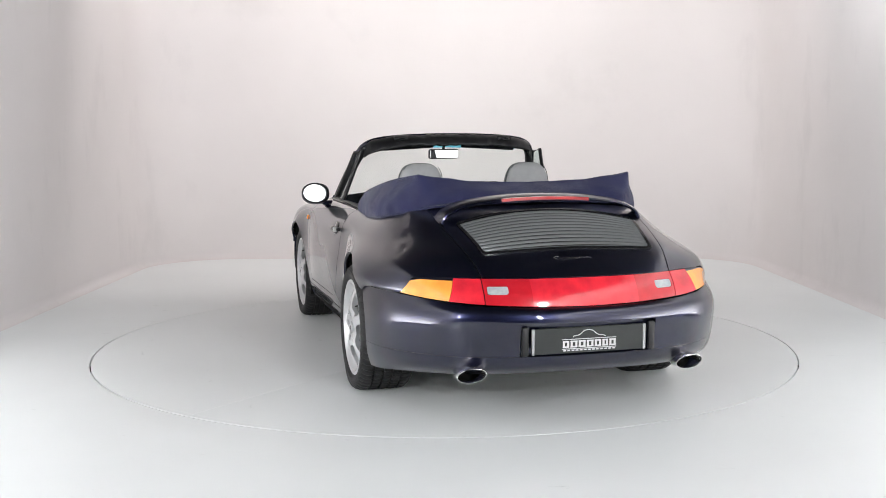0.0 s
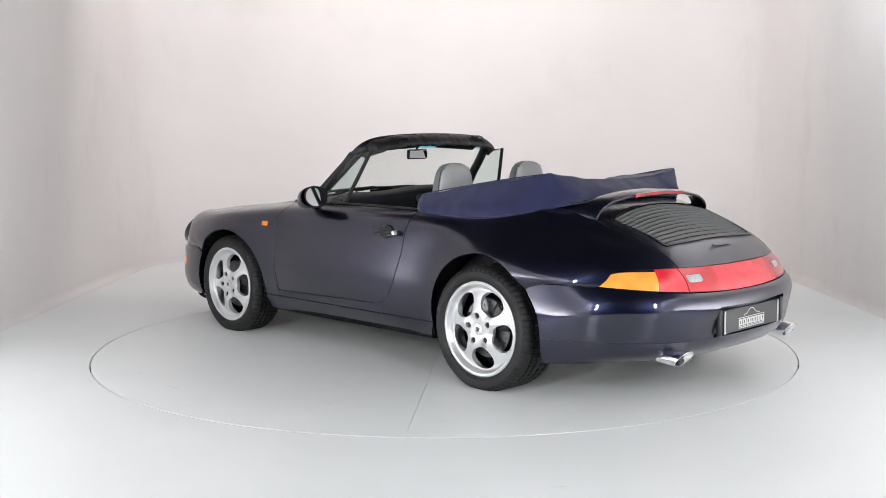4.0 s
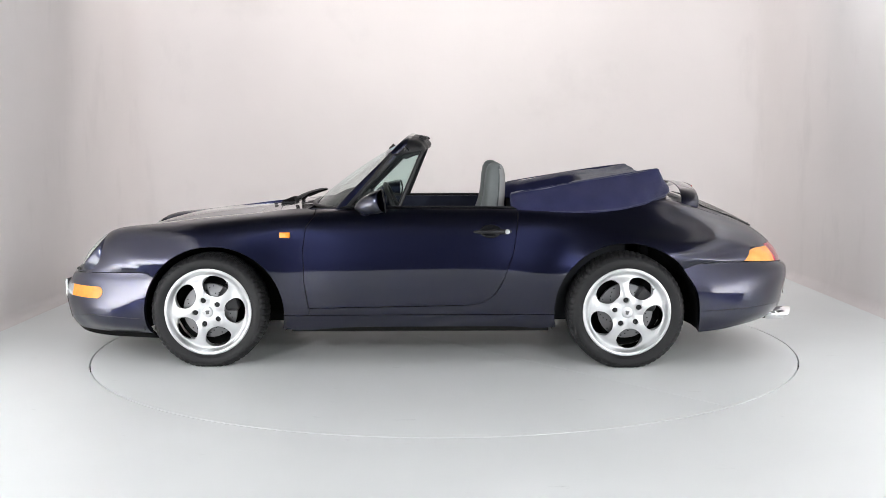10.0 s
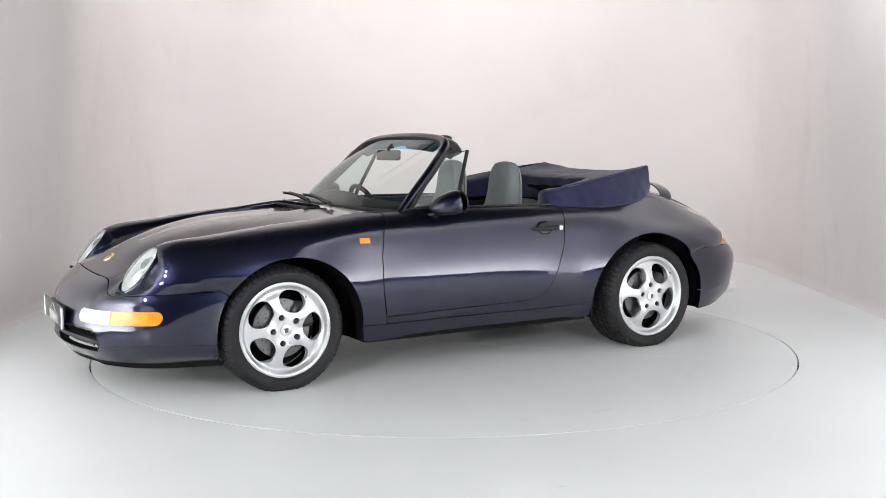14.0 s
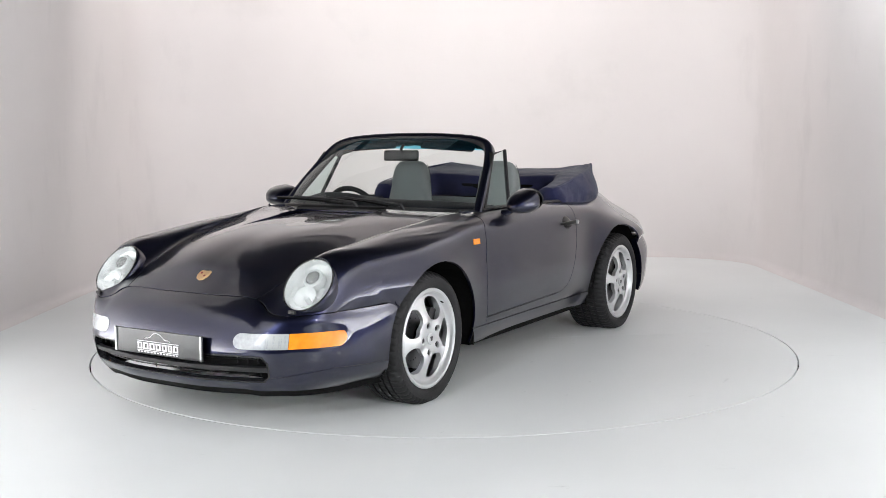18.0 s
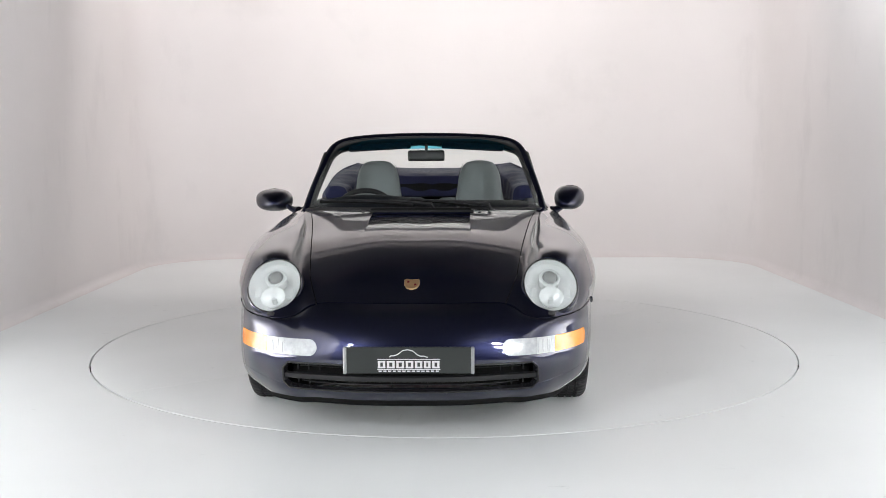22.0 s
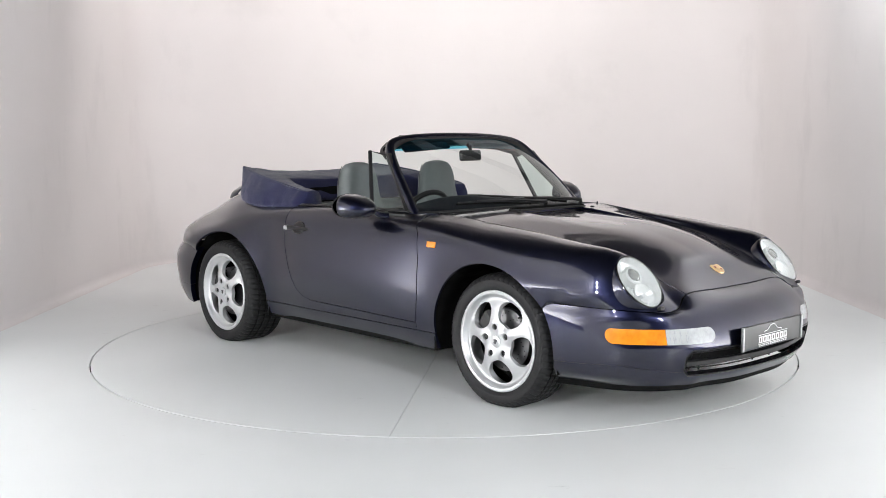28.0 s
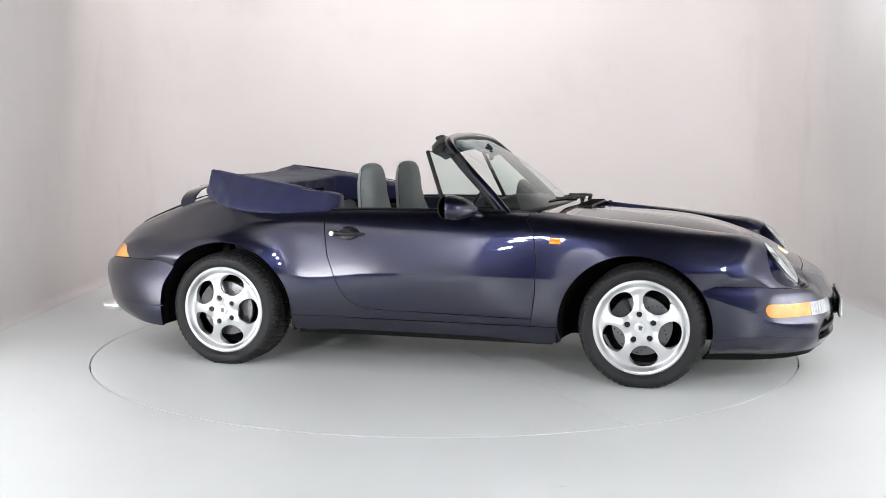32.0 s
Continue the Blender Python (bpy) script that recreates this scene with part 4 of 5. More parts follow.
def wheel(x, y, side, width, spin):
    w = new("wheel")
    w.parent = car
    w.matrix_basis = pose(x, side * y, HUB_Z, 0, 0, 0 if side > 0 else 180) @ pose(0, 0, 0, 0, spin, 0)
    tyre = part("tyre", tyre_mesh(width), RUBBER, w, "black road tyre", smooth=25)
    tyre.matrix_basis = pose(0, 0, 0, 0, -spin, 0)  # its flattened foot stays down
    rim = part("rim", lathe([(r * RIM_SCALE, h) for r, h in ((.200, -.050), (.205, -.012), (.208, -.003), (.2125, .0035), (.2195, .0055), (.227, .003), (.2295, -.003), (.224, -.010), (.2185, -.02), (.2185, -.12))], 96), ALLOY, w, "polished silver rim lip")
    f = Skin(FACE.v, FACE.n, FACE.f)
    f.part("spoke_disc", ALLOY, w, "silver five-spoke alloy centre", lip=0.026)
    part("valve", tube([(.196 * math.cos(2.2), -.004, .196 * math.sin(2.2)), (.190 * math.cos(2.2), .012, .190 * math.sin(2.2))], .0035, 8), BLACK, w)
    for k in range(5):
        a = 2 * math.pi * k / 5
        m = pose(.0679 * math.cos(a), -.012, .0679 * math.sin(a))
        part("bolt_socket", lathe([(.0172, .0155), (.0160, .012), (.0156, -.012), (.0, -.012)], 20, "Y", m), ALLOY, w)
        part("wheel_nut", lathe([(.0, .017), (.009, .017), (.0135, .014), (.0150, .008), (.0150, -.02)], 12, "Y", m), BLACK, w, "black wheel nut")
    cap = part("hub_cap", lathe([(0, .0105), (.022, .0105), (.028, .0085), (.0295, .004)], 32), ALLOY, w)
    bm = bmesh.new()
    box(bm, .016, .003, .022, pose(0, .0115, 0), .002)
    box(bm, .022, .0026, .008, pose(0, .0113, .006), .001)
    part("cap_crest", bm, STEEL, w, "small metal crest", smooth=0)
    hub = new("brake")
    hub.parent = car
    hub.matrix_basis = pose(x, side * y, HUB_Z, 0, 0, 0 if side > 0 else 180)
    part("brake_disc", lathe([(.062, -.052), (.085, -.060), (.150, -.060), (.150, -.085), (.06, -.085)], 64), STEEL, hub, "drilled steel brake disc")
    bm = bmesh.new()
    for k in range(40):
        a, r = 2 * math.pi * k / 40, (.100, .113, .126, .138)[k % 4]
        bmesh.ops.create_circle(bm, cap_ends=True, segments=8, radius=.0035, matrix=pose(r * math.cos(a), -.0594, r * math.sin(a), -90, 0, 0))
    tagged(part("drill_holes", bm, MATT, hub, smooth=0), kind="stuff")
    bm = bmesh.new()
    back = 150 if (x > 0) == (side > 0) else 30
    back = 180 - back if x < 0 else back
    rings = []
    for j in range(9):
        a = radians(back + (j - 4) * 7.5)
        d = .012 if j in (0, 8) else 0
        rings.append([bm.verts.new((r * math.cos(a), h, r * math.sin(a))) for r, h in ((.094 + d, -.030 - d), (.160 - d, -.030 - d), (.166 - d, -.04), (.166 - d, -.095), (.090 + d, -.095), (.088 + d, -.04))])
    for A, B in zip(rings, rings[1:]):
        for i in range(6):
            bm.faces.new((A[i], A[(i + 1) % 6], B[(i + 1) % 6], B[i]))
    bm.faces.new(rings[0])
    bm.faces.new(list(reversed(rings[-1])))
    part("caliper", bm, CALIPER, hub, "black brake caliper")
    bm = bmesh.new()
    bmesh.ops.create_cone(bm, cap_ends=True, segments=32, radius1=.205, radius2=.205, depth=.01, matrix=pose(0, -.15, 0, 90, 0, 0))
    part("backing_plate", bm, MATT, hub, smooth=0)
    return w


wheel(WHEEL_F, 0.788, 1, 0.215, 2)
wheel(WHEEL_F, 0.788, -1, 0.215, -12)
wheel(WHEEL_R, 0.848, 1, 0.262, -12)
wheel(WHEEL_R, 0.848, -1, 0.262, -2)


# ---------------------------------------------------------------- lamps, plates and outside trim
LAMP_M = Matrix((LAMP_U, LAMP_V, LAMP_N)).transposed().to_4x4()
LAMP_M.translation = LAMP_C


def oval(rows, n=48, mirror=False):
    """A turned oval form in head lamp space: rows of (share of the radius, out)."""
    bm = bmesh.new()
    rings = []
    for f, h in rows:
        ring = []
        for k in range(n):
            a = 2 * math.pi * k / n
            p = LAMP_M @ Vector((LAMP_A * f * math.cos(a), LAMP_B * f * math.sin(a), h))
            ring.append(bm.verts.new((p.x, -p.y if mirror else p.y, p.z)))
        rings.append(ring)
    for A, B in zip(rings, rings[1:]):
        for k in range(n):
            bm.faces.new((A[k], A[(k + 1) % n], B[(k + 1) % n], B[k]))
    bmesh.ops.remove_doubles(bm, verts=bm.verts, dist=1e-5)
    return bm


def in_lamp(u, v, w, mirror):
    p = LAMP_M @ Vector((u, v, w))
    if mirror:
        p.y = -p.y
    return p


for mirror in (False, True):
    lamp = new("head_lamp")
    lamp.parent = car
    lamp["label"] = "oval clear head lamp"
    part("rim", oval([(1.022, -.030), (1.028, .001), (1.012, .004), (.985, .005), (.972, .001), (.96, -.02)], mirror=mirror), GLOSS, lamp, "dark lamp rim")
    part("lamp_ring", oval([(1.022, .0005), (1.045, -.002), (1.066, -.012), (1.078, -.030), (1.085, -.062)], mirror=mirror), PAINT, lamp, "body-coloured lamp surround", smooth=60)
    part("bowl", oval([(.965, .0), (.93, -.030), (.80, -.050), (.5, -.066), (0, -.07)], mirror=mirror), REFLECTOR, lamp, "silver reflector bowl")
    part("glass", oval([(.985, .004), (.9, .012), (.72, .0215), (.5, .028), (.25, .0315), (0, .0325)], mirror=mirror), LENS, lamp, "clear domed glass").visible_shadow = False
    c = in_lamp(0.002, .040, -.016, mirror)
    turn = (LAMP_N if not mirror else Vector((LAMP_N.x, -LAMP_N.y, LAMP_N.z))).to_track_quat("Z", "Y").to_matrix().to_4x4()
    m = Matrix.Translation(c) @ turn
    part("projector_ring", lathe([(.046, -.03), (.046, .006), (.040, .012), (.033, .012), (.033, .0)], 32, "Z", m), CLEAR_GREY, lamp)
    part("projector_lens", lathe([(.033, .004), (.028, .016), (.018, .023), (0, .026)], 32, "Z", m), PROJECTOR, lamp, "dark projector lens")
    m = Matrix.Translation(in_lamp(0, -.055, -.03, mirror)) @ turn
    part("main_beam_bowl", lathe([(.052, .022), (.044, .0), (.025, -.02), (0, -.028)], 32, "Z", m), REFLECTOR, lamp)
    part("bulb", lathe([(0, .012), (.009, .010), (.011, .0), (.011, -.03)], 16, "Z", m), CLEAR, lamp)
    for du in (-.068, .068):
        bm = bmesh.new()
        box(bm, .030, .050, .006, Matrix.Translation(in_lamp(du, -.030, -.018, mirror)) @ turn, .004, 1)
        part("facet", bm, CLEAR_GREY, lamp)
    # washer nozzle under the lamp
    s = -1 if mirror else 1
    bm = bmesh.new()
    box(bm, .022, .030, .016, pose(1.912, s * .585, .526, 0, -20, 0), .005, 2)
    part("washer_nozzle", bm, BLACK, car, "small black lamp washer nozzle")

# Side repeaters
for s in (1, -1):
    bm = bmesh.new()
    box(bm, .058, .014, .030, pose(.711, s * .801, .7295, s * 12, 0, s * -3), .004, 2)
    rep = part("side_repeater", bm, AMBER, car, "small amber side repeater lamp")
    bm = bmesh.new()
    box(bm, .064, .008, .036, pose(.711, s * .797, .7295, s * 12, 0, s * -3), .003, 1)
    part("gasket", bm, BLACK, rep)


def sign_plate(name, parent, m, width, height, label):
    """A charcoal trade plate with bright end strips and white print drawn as plain shapes; it faces +x."""
    bm = bmesh.new()
    box(bm, .008, width, height, m, .002, 1)
    p = part(name, bm, PLATE, parent, label, smooth=30)
    for s in (-1, 1):
        bm = bmesh.new()
        box(bm, .014, .014, height + .002, m @ pose(.003, s * (width / 2 - .005), 0), .003, 1)
        part("end_strip", bm, CHROME_SOFT, p, "brushed metal end strip")
    for z in (.004, -.037):
        bm = bmesh.new()
        box(bm, .0012, .252, .0030, m @ pose(.0046, 0, z))
        part("print_line", bm, WHITE, p, smooth=0)
    y = .124
    for w in (.032, .029, .032, .033, .034, .034, .032):
        bm = bmesh.new()
        box(bm, .0012, w - .002, .0062, m @ pose(.0046, y - w / 2, -.0055))
        box(bm, .0012, w - .002, .0062, m @ pose(.0046, y - w / 2, -.0288))
        box(bm, .0014, .0090, .0290, m @ pose(.0046, y - .0060, -.0172))
        box(bm, .0014, .0090, .0290, m @ pose(.0046, y - w + .0065, -.0172))
        part("print_block", bm, WHITE, p, "plain white print block", smooth=0)
        y -= w + .0037
    for k in range(13):
        bm = bmesh.new()
        box(bm, .0012, .0125, .0055, m @ pose(.0046, .114 - k * .019, -.0440))
        part("print_block", bm, WHITE, p, smooth=0)
    car_line = [(.076, .012), (.060, .0175), (.048, .017), (.034, .0230), (.016, .0385), (-.004, .0430), (-.024, .0400), (-.044, .0235), (-.058, .0190), (-.072, .0180), (-.076, .0130)]
    part("print_outline", tube([m @ Vector((.0046, a, b)) for a, b in car_line], .0022, 6), WHITE, p, "white outline of a car")
    return p


sign_plate("front_plate", car, pose(2.106, 0, .371), .520, .107, "charcoal trade plate with white print")
bm = bmesh.new()
box(bm, .05, .40, .09, pose(2.075, 0, .371), .01, 1)
part("plate_bracket", bm, BLACK, front_bumper)
sign_plate("rear_plate", car, pose(-2.156, 0, .386, 0, 0, 180), .525, .112, "charcoal trade plate with white print")
for s in (1, -1):
    bm = bmesh.new()
    box(bm, .02, .030, .125, pose(-2.155, s * .293, .388, 0, 0, 0), .006, 2)
    part("plate_lamp", bm, BLACK, rear_bumper, "black plate lamp housing")

# Badge on the bonnet and script on the lid
bm = bmesh.new()
prof = [(-.034, .026), (-.026, .033), (0, .029), (.026, .033), (.034, .026), (.033, -.006), (.020, -.028), (0, -.036), (-.020, -.028), (-.033, -.006)]
m = pose(1.820, 0, .636) @ pose(0, 0, 0, 0, 31, 0)
low, top = [bm.verts.new(m @ Vector((-b, a, -.004))) for a, b in prof], [bm.verts.new(m @ Vector((-b * .94, a * .94, .004))) for a, b in prof]
bm.faces.new(top)
for k in range(len(prof)):
    bm.faces.new((low[k], low[(k + 1) % len(prof)], top[(k + 1) % len(prof)], top[k]))
badge = part("badge", bm, BADGE, car, "small gilt shield badge", smooth=20)
bm = bmesh.new()
m = pose(1.8222, 0, .6395) @ pose(0, 0, 0, 0, 31, 0)
for a, b, w in ((-.015, .010, .006), (.015, -.008, .006)):
    box(bm, .010, w * 1.6, .002, m @ pose(-b, a, .0012))
part("badge_fields", bm, BADGE_RED, badge, "dark enamel fields", smooth=0)

script = [(.10, .004), (.112, .012), (.106, .020), (.092, .016), (.088, .004), (.096, -.002), (.080, .004), (.072, .010), (.064, .002), (.060, .010), (.050, .010), (.046, .000), (.036, .010),
          (.026, .010), (.022, .000), (.010, .010), (.004, .004), (-.006, .000), (-.014, .010), (-.024, .010), (-.030, .000), (-.042, .010), (-.052, .008), (-.058, .000), (-.048, -.002), (-.066, .004)]
part("lid_script", tube([(-1.999 + .010 - .82 * b * .78, a - .01, .7155 + b * .78) for a, b in script], .0024, 6), CHROME_DARK, engine_lid, "dark flowing emblem strip")

# Exhaust tips
for s in (1, -1):
    bm = bmesh.new()
    n = 36
    rows = [(-1.985, .80, 0), (-2.03, .95, 0), (-2.096, 1.0, .0), (-2.106, .975, 0), (-2.107, .92, 0), (-2.100, .86, 0), (-2.03, .82, 0), (-1.99, .74, 0)]
    rings = []
    for x, f, d in rows:
        rings.append([bm.verts.new((x - .026 * math.sin(2 * math.pi * k / n) * (1 if x < -2.05 else 0), s * .512 + .068 * f * math.cos(2 * math.pi * k / n), .245 + .038 * f * math.sin(2 * math.pi * k / n))) for k in range(n)])
    for A, B in zip(rings, rings[1:]):
        for k in range(n):
            bm.faces.new((A[k], A[(k + 1) % n], B[(k + 1) % n], B[k]))
    tip = part("exhaust_tip", bm, CHROME, car, "polished oval exhaust tip", smooth=50)
    bm = bmesh.new()
    bmesh.ops.create_circle(bm, cap_ends=True, segments=24, radius=1, matrix=Matrix.Translation((-2.0, s * .512, .245)) @ pose(0, 0, 0, 0, 90, 0) @ Matrix.Diagonal((.029, .052, 1, 1)))
    part("bore", bm, MATT, tip, smooth=0)

# Door furniture
for s in (1, -1):
    bm = bmesh.new()
    bmesh.ops.create_uvsphere(bm, u_segments=28, v_segments=14, radius=1, matrix=Matrix.Translation((-.408, s * .796, .746)) @ pose(0, 0, 0, s * 17, 0, 0) @ Matrix.Diagonal((.060, .010, .038, 1)))
    cup = part("handle_cup", bm, GLOSS, car, "black recessed door handle")
    part("handle_bar", tube([(-.318, s * .797, .7425), (-.335, s * .808, .743), (-.38, s * .817, .744), (-.44, s * .818, .745), (-.49, s * .812, .745), (-.52, s * .803, .745)], [.006, .009, .0115, .0125, .0135, .010], 12), BLACK, cup, "black door handle bar")
    part("lock", lathe([(0, s * .010), (.011, s * .009), (.013, s * .004), (.0135, s * -.01)], 20, "Y", pose(-.499, s * .824, .745)), ALLOY, cup, "chrome door lock")

# Door mirrors
for s in (1, -1):
    bm = bmesh.new()
    wide = .80 if s > 0 else 1.0  # the near-side mirror is turned in
    rows = [(.325, .0, .0), (.318, .25, .22), (.295, .52, .50), (.262, .76, .77), (.225, .92, .93), (.190, .99, 1.0), (.165, 1.0, .99), (.158, .97, .95)]
    n = 32
    rings = []
    for x, fy, fz in rows:
        t = (.325 - x) / .167
        cy, cz = .822 + .030 * t - .028 * s, .884 + .016 * t
        ring = []
        for k in range(n):
            a = 2 * math.pi * k / n
            ca, sa = math.cos(a), math.sin(a)
            e = 2 / 2.5
            ring.append(bm.verts.new((x + .028 * ca * fy * (1 if ca > 0 else .2), s * (cy + .105 * wide * fy * math.copysign(abs(ca) ** e, ca)), cz + (.064 if sa > 0 else .062) * fz * math.copysign(abs(sa) ** e, sa))))
        rings.append(ring)
    for A, B in zip(rings, rings[1:]):
        for k in range(n):
            bm.faces.new((A[k], A[(k + 1) % n], B[(k + 1) % n], B[k]))
    bmesh.ops.remove_doubles(bm, verts=bm.verts, dist=1e-5)
    mir = part("door_mirror", bm, PAINT, car, "body-coloured door mirror", smooth=50)
    bm = bmesh.new()
    ring = [bm.verts.new((.165 - .016 * math.cos(2 * math.pi * k / n), s * (.852 - .028 * s + .097 * wide * math.cos(2 * math.pi * k / n)), .900 + .058 * math.sin(2 * math.pi * k / n))) for k in range(n)]
    bm.faces.new(ring)
    part("mirror_glass", bm, MIRROR, mir, "mirror glass", smooth=0)
    part("mirror_rim", tube([(.160 - .012 * math.cos(2 * math.pi * k / n), s * (.852 - .028 * s + .099 * wide * math.cos(2 * math.pi * k / n)), .900 + .060 * math.sin(2 * math.pi * k / n)) for k in range(n)], .0045, 8, True), BLACK, mir)
    part("mirror_foot", tube([(.255, s * .790, .872), (.262, s * .770, .856), (.272, s * .750, .848), (.285, s * .722, .844)], [.020, .021, .026, .034], 16, False, .7), PAINT, mir)
    if s > 0:  # tipped up a little
        mir.matrix_basis = pose(.262, .78, .87) @ pose(0, 0, 0, 0, 9, -3) @ pose(-.262, -.78, -.87)

# Scuttle slot, wipers and washer jets
bm = bmesh.new()
box(bm, .085, .54, .012, pose(.772, 0, .874, 0, -1, 0), .004, 1)
slot = part("air_inlet", bm, BLACK, car, "black air inlet grille before the windscreen")
for k in range(9):
    bm = bmesh.new()
    box(bm, .004, .52, .006, pose(.738 + .0085 * k, 0, .882, 0, -25, 0))
    part("louvre", bm, MATT, slot, smooth=0)
for s in (1, -1):
    bm = bmesh.new()
    box(bm, .022, .016, .010, pose(.835, s * .30, .870), .004, 2)
    part("washer_jet", bm, BLACK, car)
for name, pts in (("a", [(.705, .06, .880), (.715, .05, .905), (.690, -.10, .918), (.668, -.28, .922), (.645, -.42, .925)]),
                  ("b", [(.700, .36, .878), (.712, .35, .902), (.690, .20, .915), (.672, .05, .922), (.655, -.06, .930)])):
    w = part("wiper", tube(pts, [.012, .010, .007, .006, .005], 8), BLACK, car, "black windscreen wiper")
    x, y, z = pts[-1]
    x2, y2, z2 = pts[-3]
    blade = [(x - .012, y - .13, z - .012), (x - .005, y, z - .012), (x + .012, (y + y2) / 2, z - .016), (x2 - .002, y2 + .05, z2 - .022)]
    part("blade", tube(blade, .006, 6), MATT, w)
    part("blade_carrier", tube([(p[0] + .006, p[1], p[2] + .007) for p in blade], .004, 6), BLACK, w)


# ---------------------------------------------------------------- windscreen and cabin
FRAME = [(.440, .652, .845), (.345, .626, .948), (.226, .591, 1.064), (.138, .558, 1.152), (.088, .523, 1.204), (.060, .455, 1.232), (.046, .33, 1.247), (.040, .16, 1.255), (.038, 0, 1.257)]
half = cubic(np.array(FRAME), 5)
frame_path = [tuple(p) for p in half] + [(p[0], -p[1], p[2]) for p in half[-2::-1]]


def screen_frame(path, section):
    """A frame bar: section rows are (out of the opening, along the glass normal)."""
    mid = Vector((.30, 0, 1.06))
    nrm = Vector((.60, 0, .80)).normalized()
    bm = bmesh.new()
    rings = []
    for i, p in enumerate(path):
        a, b = Vector(path[max(i - 1, 0)]), Vector(path[min(i + 1, len(path) - 1)])
        d = (b - a).normalized()
        out = d.cross(nrm).normalized()
        if out.dot(Vector(p) - mid) < 0:
            out = -out
        nn = out.cross(d).normalized()
        if nn.dot(nrm) < 0:
            nn = -nn
        rings.append([bm.verts.new(Vector(p) + out * o + nn * w) for o, w in section])
    for A, B in zip(rings, rings[1:]):
        for k in range(len(section)):
            j = (k + 1) % len(section)
            bm.faces.new((A[k], A[j], B[j], B[k]))
    bm.faces.new(rings[0])
    bm.faces.new(list(reversed(rings[-1])))
    return bm


screen = part("screen_frame", screen_frame(frame_path, [(-.015, .013), (.004, .020), (.016, .019), (.025, .012), (.030, .000), (.027, -.015), (-.014, -.010)]), PAINT, car, "body-coloured windscreen frame", smooth=40)
part("frame_lining", screen_frame(frame_path, [(-.020, .004), (-.012, .016), (.0, .012), (.024, -.012), (.022, -.028), (.004, -.040), (-.018, -.034), (-.026, -.016)]), BLACK, screen, "black padded frame lining", smooth=50)
pad = [(p[0] - .026, p[1], p[2] - .020) for p in frame_path if abs(p[1]) < .53]
part("header_pad", tube(pad, [.026 + .003 * math.sin(17 * i) for i in range(len(pad))], 12), DASH, screen, "black padded header lining", smooth=60)


def header_roll():
    """The soft folded lining behind the top of the windscreen, uneven along its length."""
    bm = bmesh.new()
    section = [(.012, .008), (-.020, .017), (-.055, .012), (-.088, -.008), (-.108, -.032), (-.110, -.046), (-.094, -.054), (-.050, -.046), (-.015, -.040), (.012, -.020)]
    rings = []
    for i, p in enumerate(cubic(np.array([q for q in frame_path if abs(q[1]) < .545]), 3)):
        fade = min(1.0, (.57 - abs(p[1])) / .06)
        bulge = 1 + .10 * noise.noise(Vector((p[1] * 9, 3.1, 0))) + .05 * noise.noise(Vector((p[1] * 31, 7.7, 0)))
        rings.append([bm.verts.new((p[0] + sx * fade * bulge + .004 * noise.noise(Vector((p[1] * 24, k * .7, 2))), p[1], p[2] + sz * bulge + .005 * noise.noise(Vector((p[1] * 20, k * .6, 5))))) for k, (sx, sz) in enumerate(section)])
    for A, B in zip(rings, rings[1:]):
        for k in range(len(section)):
            j = (k + 1) % len(section)
            bm.faces.new((A[k], A[j], B[j], B[k]))
    bm.faces.new(rings[0])
    bm.faces.new(list(reversed(rings[-1])))
    return bm


part("header_roll", header_roll(), BLACK, screen, "creased black header lining", smooth=60)
GL_TOP = rail([.050, .055, .070, .098, .125], [0, .20, .36, .49, .545], [1.253, 1.249, 1.237, 1.198, 1.161])
GL_LOW = rail([.625, .615, .585, .522, .444], [0, .20, .38, .545, .644], [.872, .871, .868, .862, .856])
GL_MID = [[(a + b) / 2 + (.016 if i != 1 else 0.006) for i, (a, b) in enumerate(zip(p, q))] for p, q in zip(GL_TOP, GL_LOW)]
glass = Skin.net([GL_LOW, GL_MID, GL_TOP], 8, 12, "first_column")
tint, clear_glass = glass.split(lambda p: p[:, 2] - 1.180 - 0.02 * (0.55 - p[:, 1]), 0.0)
for g, nm, mt, lb_ in ((clear_glass, "windscreen_glass", GLASS, "clear windscreen glass"), (tint, "shade_band", TINT, "blue tinted sunshade band")):
    g.both().part(nm, mt, screen, lb_, lip=0).visible_shadow = False
base = cubic(np.array(GL_LOW), 6)
base = [(p[0] + .004, p[1], p[2] + .002) for p in base[::-1]] + [(p[0] + .004, -p[1], p[2] + .002) for p in base[1:]]
part("screen_seal", tube(base, .012, 8), BLACK, screen, "black windscreen seal")

# Header latches and sun visors
for s in (1, -1):
    bm = bmesh.new()
    box(bm, .045, .085, .024, pose(-.034, s * .33, 1.252, 0, -18, s * -3), .009, 2)
    latch = part("roof_latch", bm, BLACK, car, "black roof latch socket")
    bm = bmesh.new()
    box(bm, .012, .045, .010, pose(-.056, s * .33, 1.249, 0, -18, s * -3), .003, 1)
    part("latch_eye", bm, CHROME_DARK, latch)
    bm = bmesh.new()
    box(bm, .050, .36, .018, pose(.092, s * .27, 1.200, 0, 38, s * -5) @ pose(0, 0, 0, s * -4, 0, 0), .008, 2)
    part("sun_visor", bm, DASH, screen, "dark padded sun visor")
bm = bmesh.new()
box(bm, .022, .215, .062, pose(.175, .003, 1.150, 0, -4, 13), .012, 3)
inner_mirror = part("interior_mirror", bm, BLACK, car, "black interior mirror")
bm = bmesh.new()
box(bm, .004, .200, .050, pose(.175, .003, 1.150, 0, -4, 13) @ pose(-.0115, 0, 0), .0015, 1)
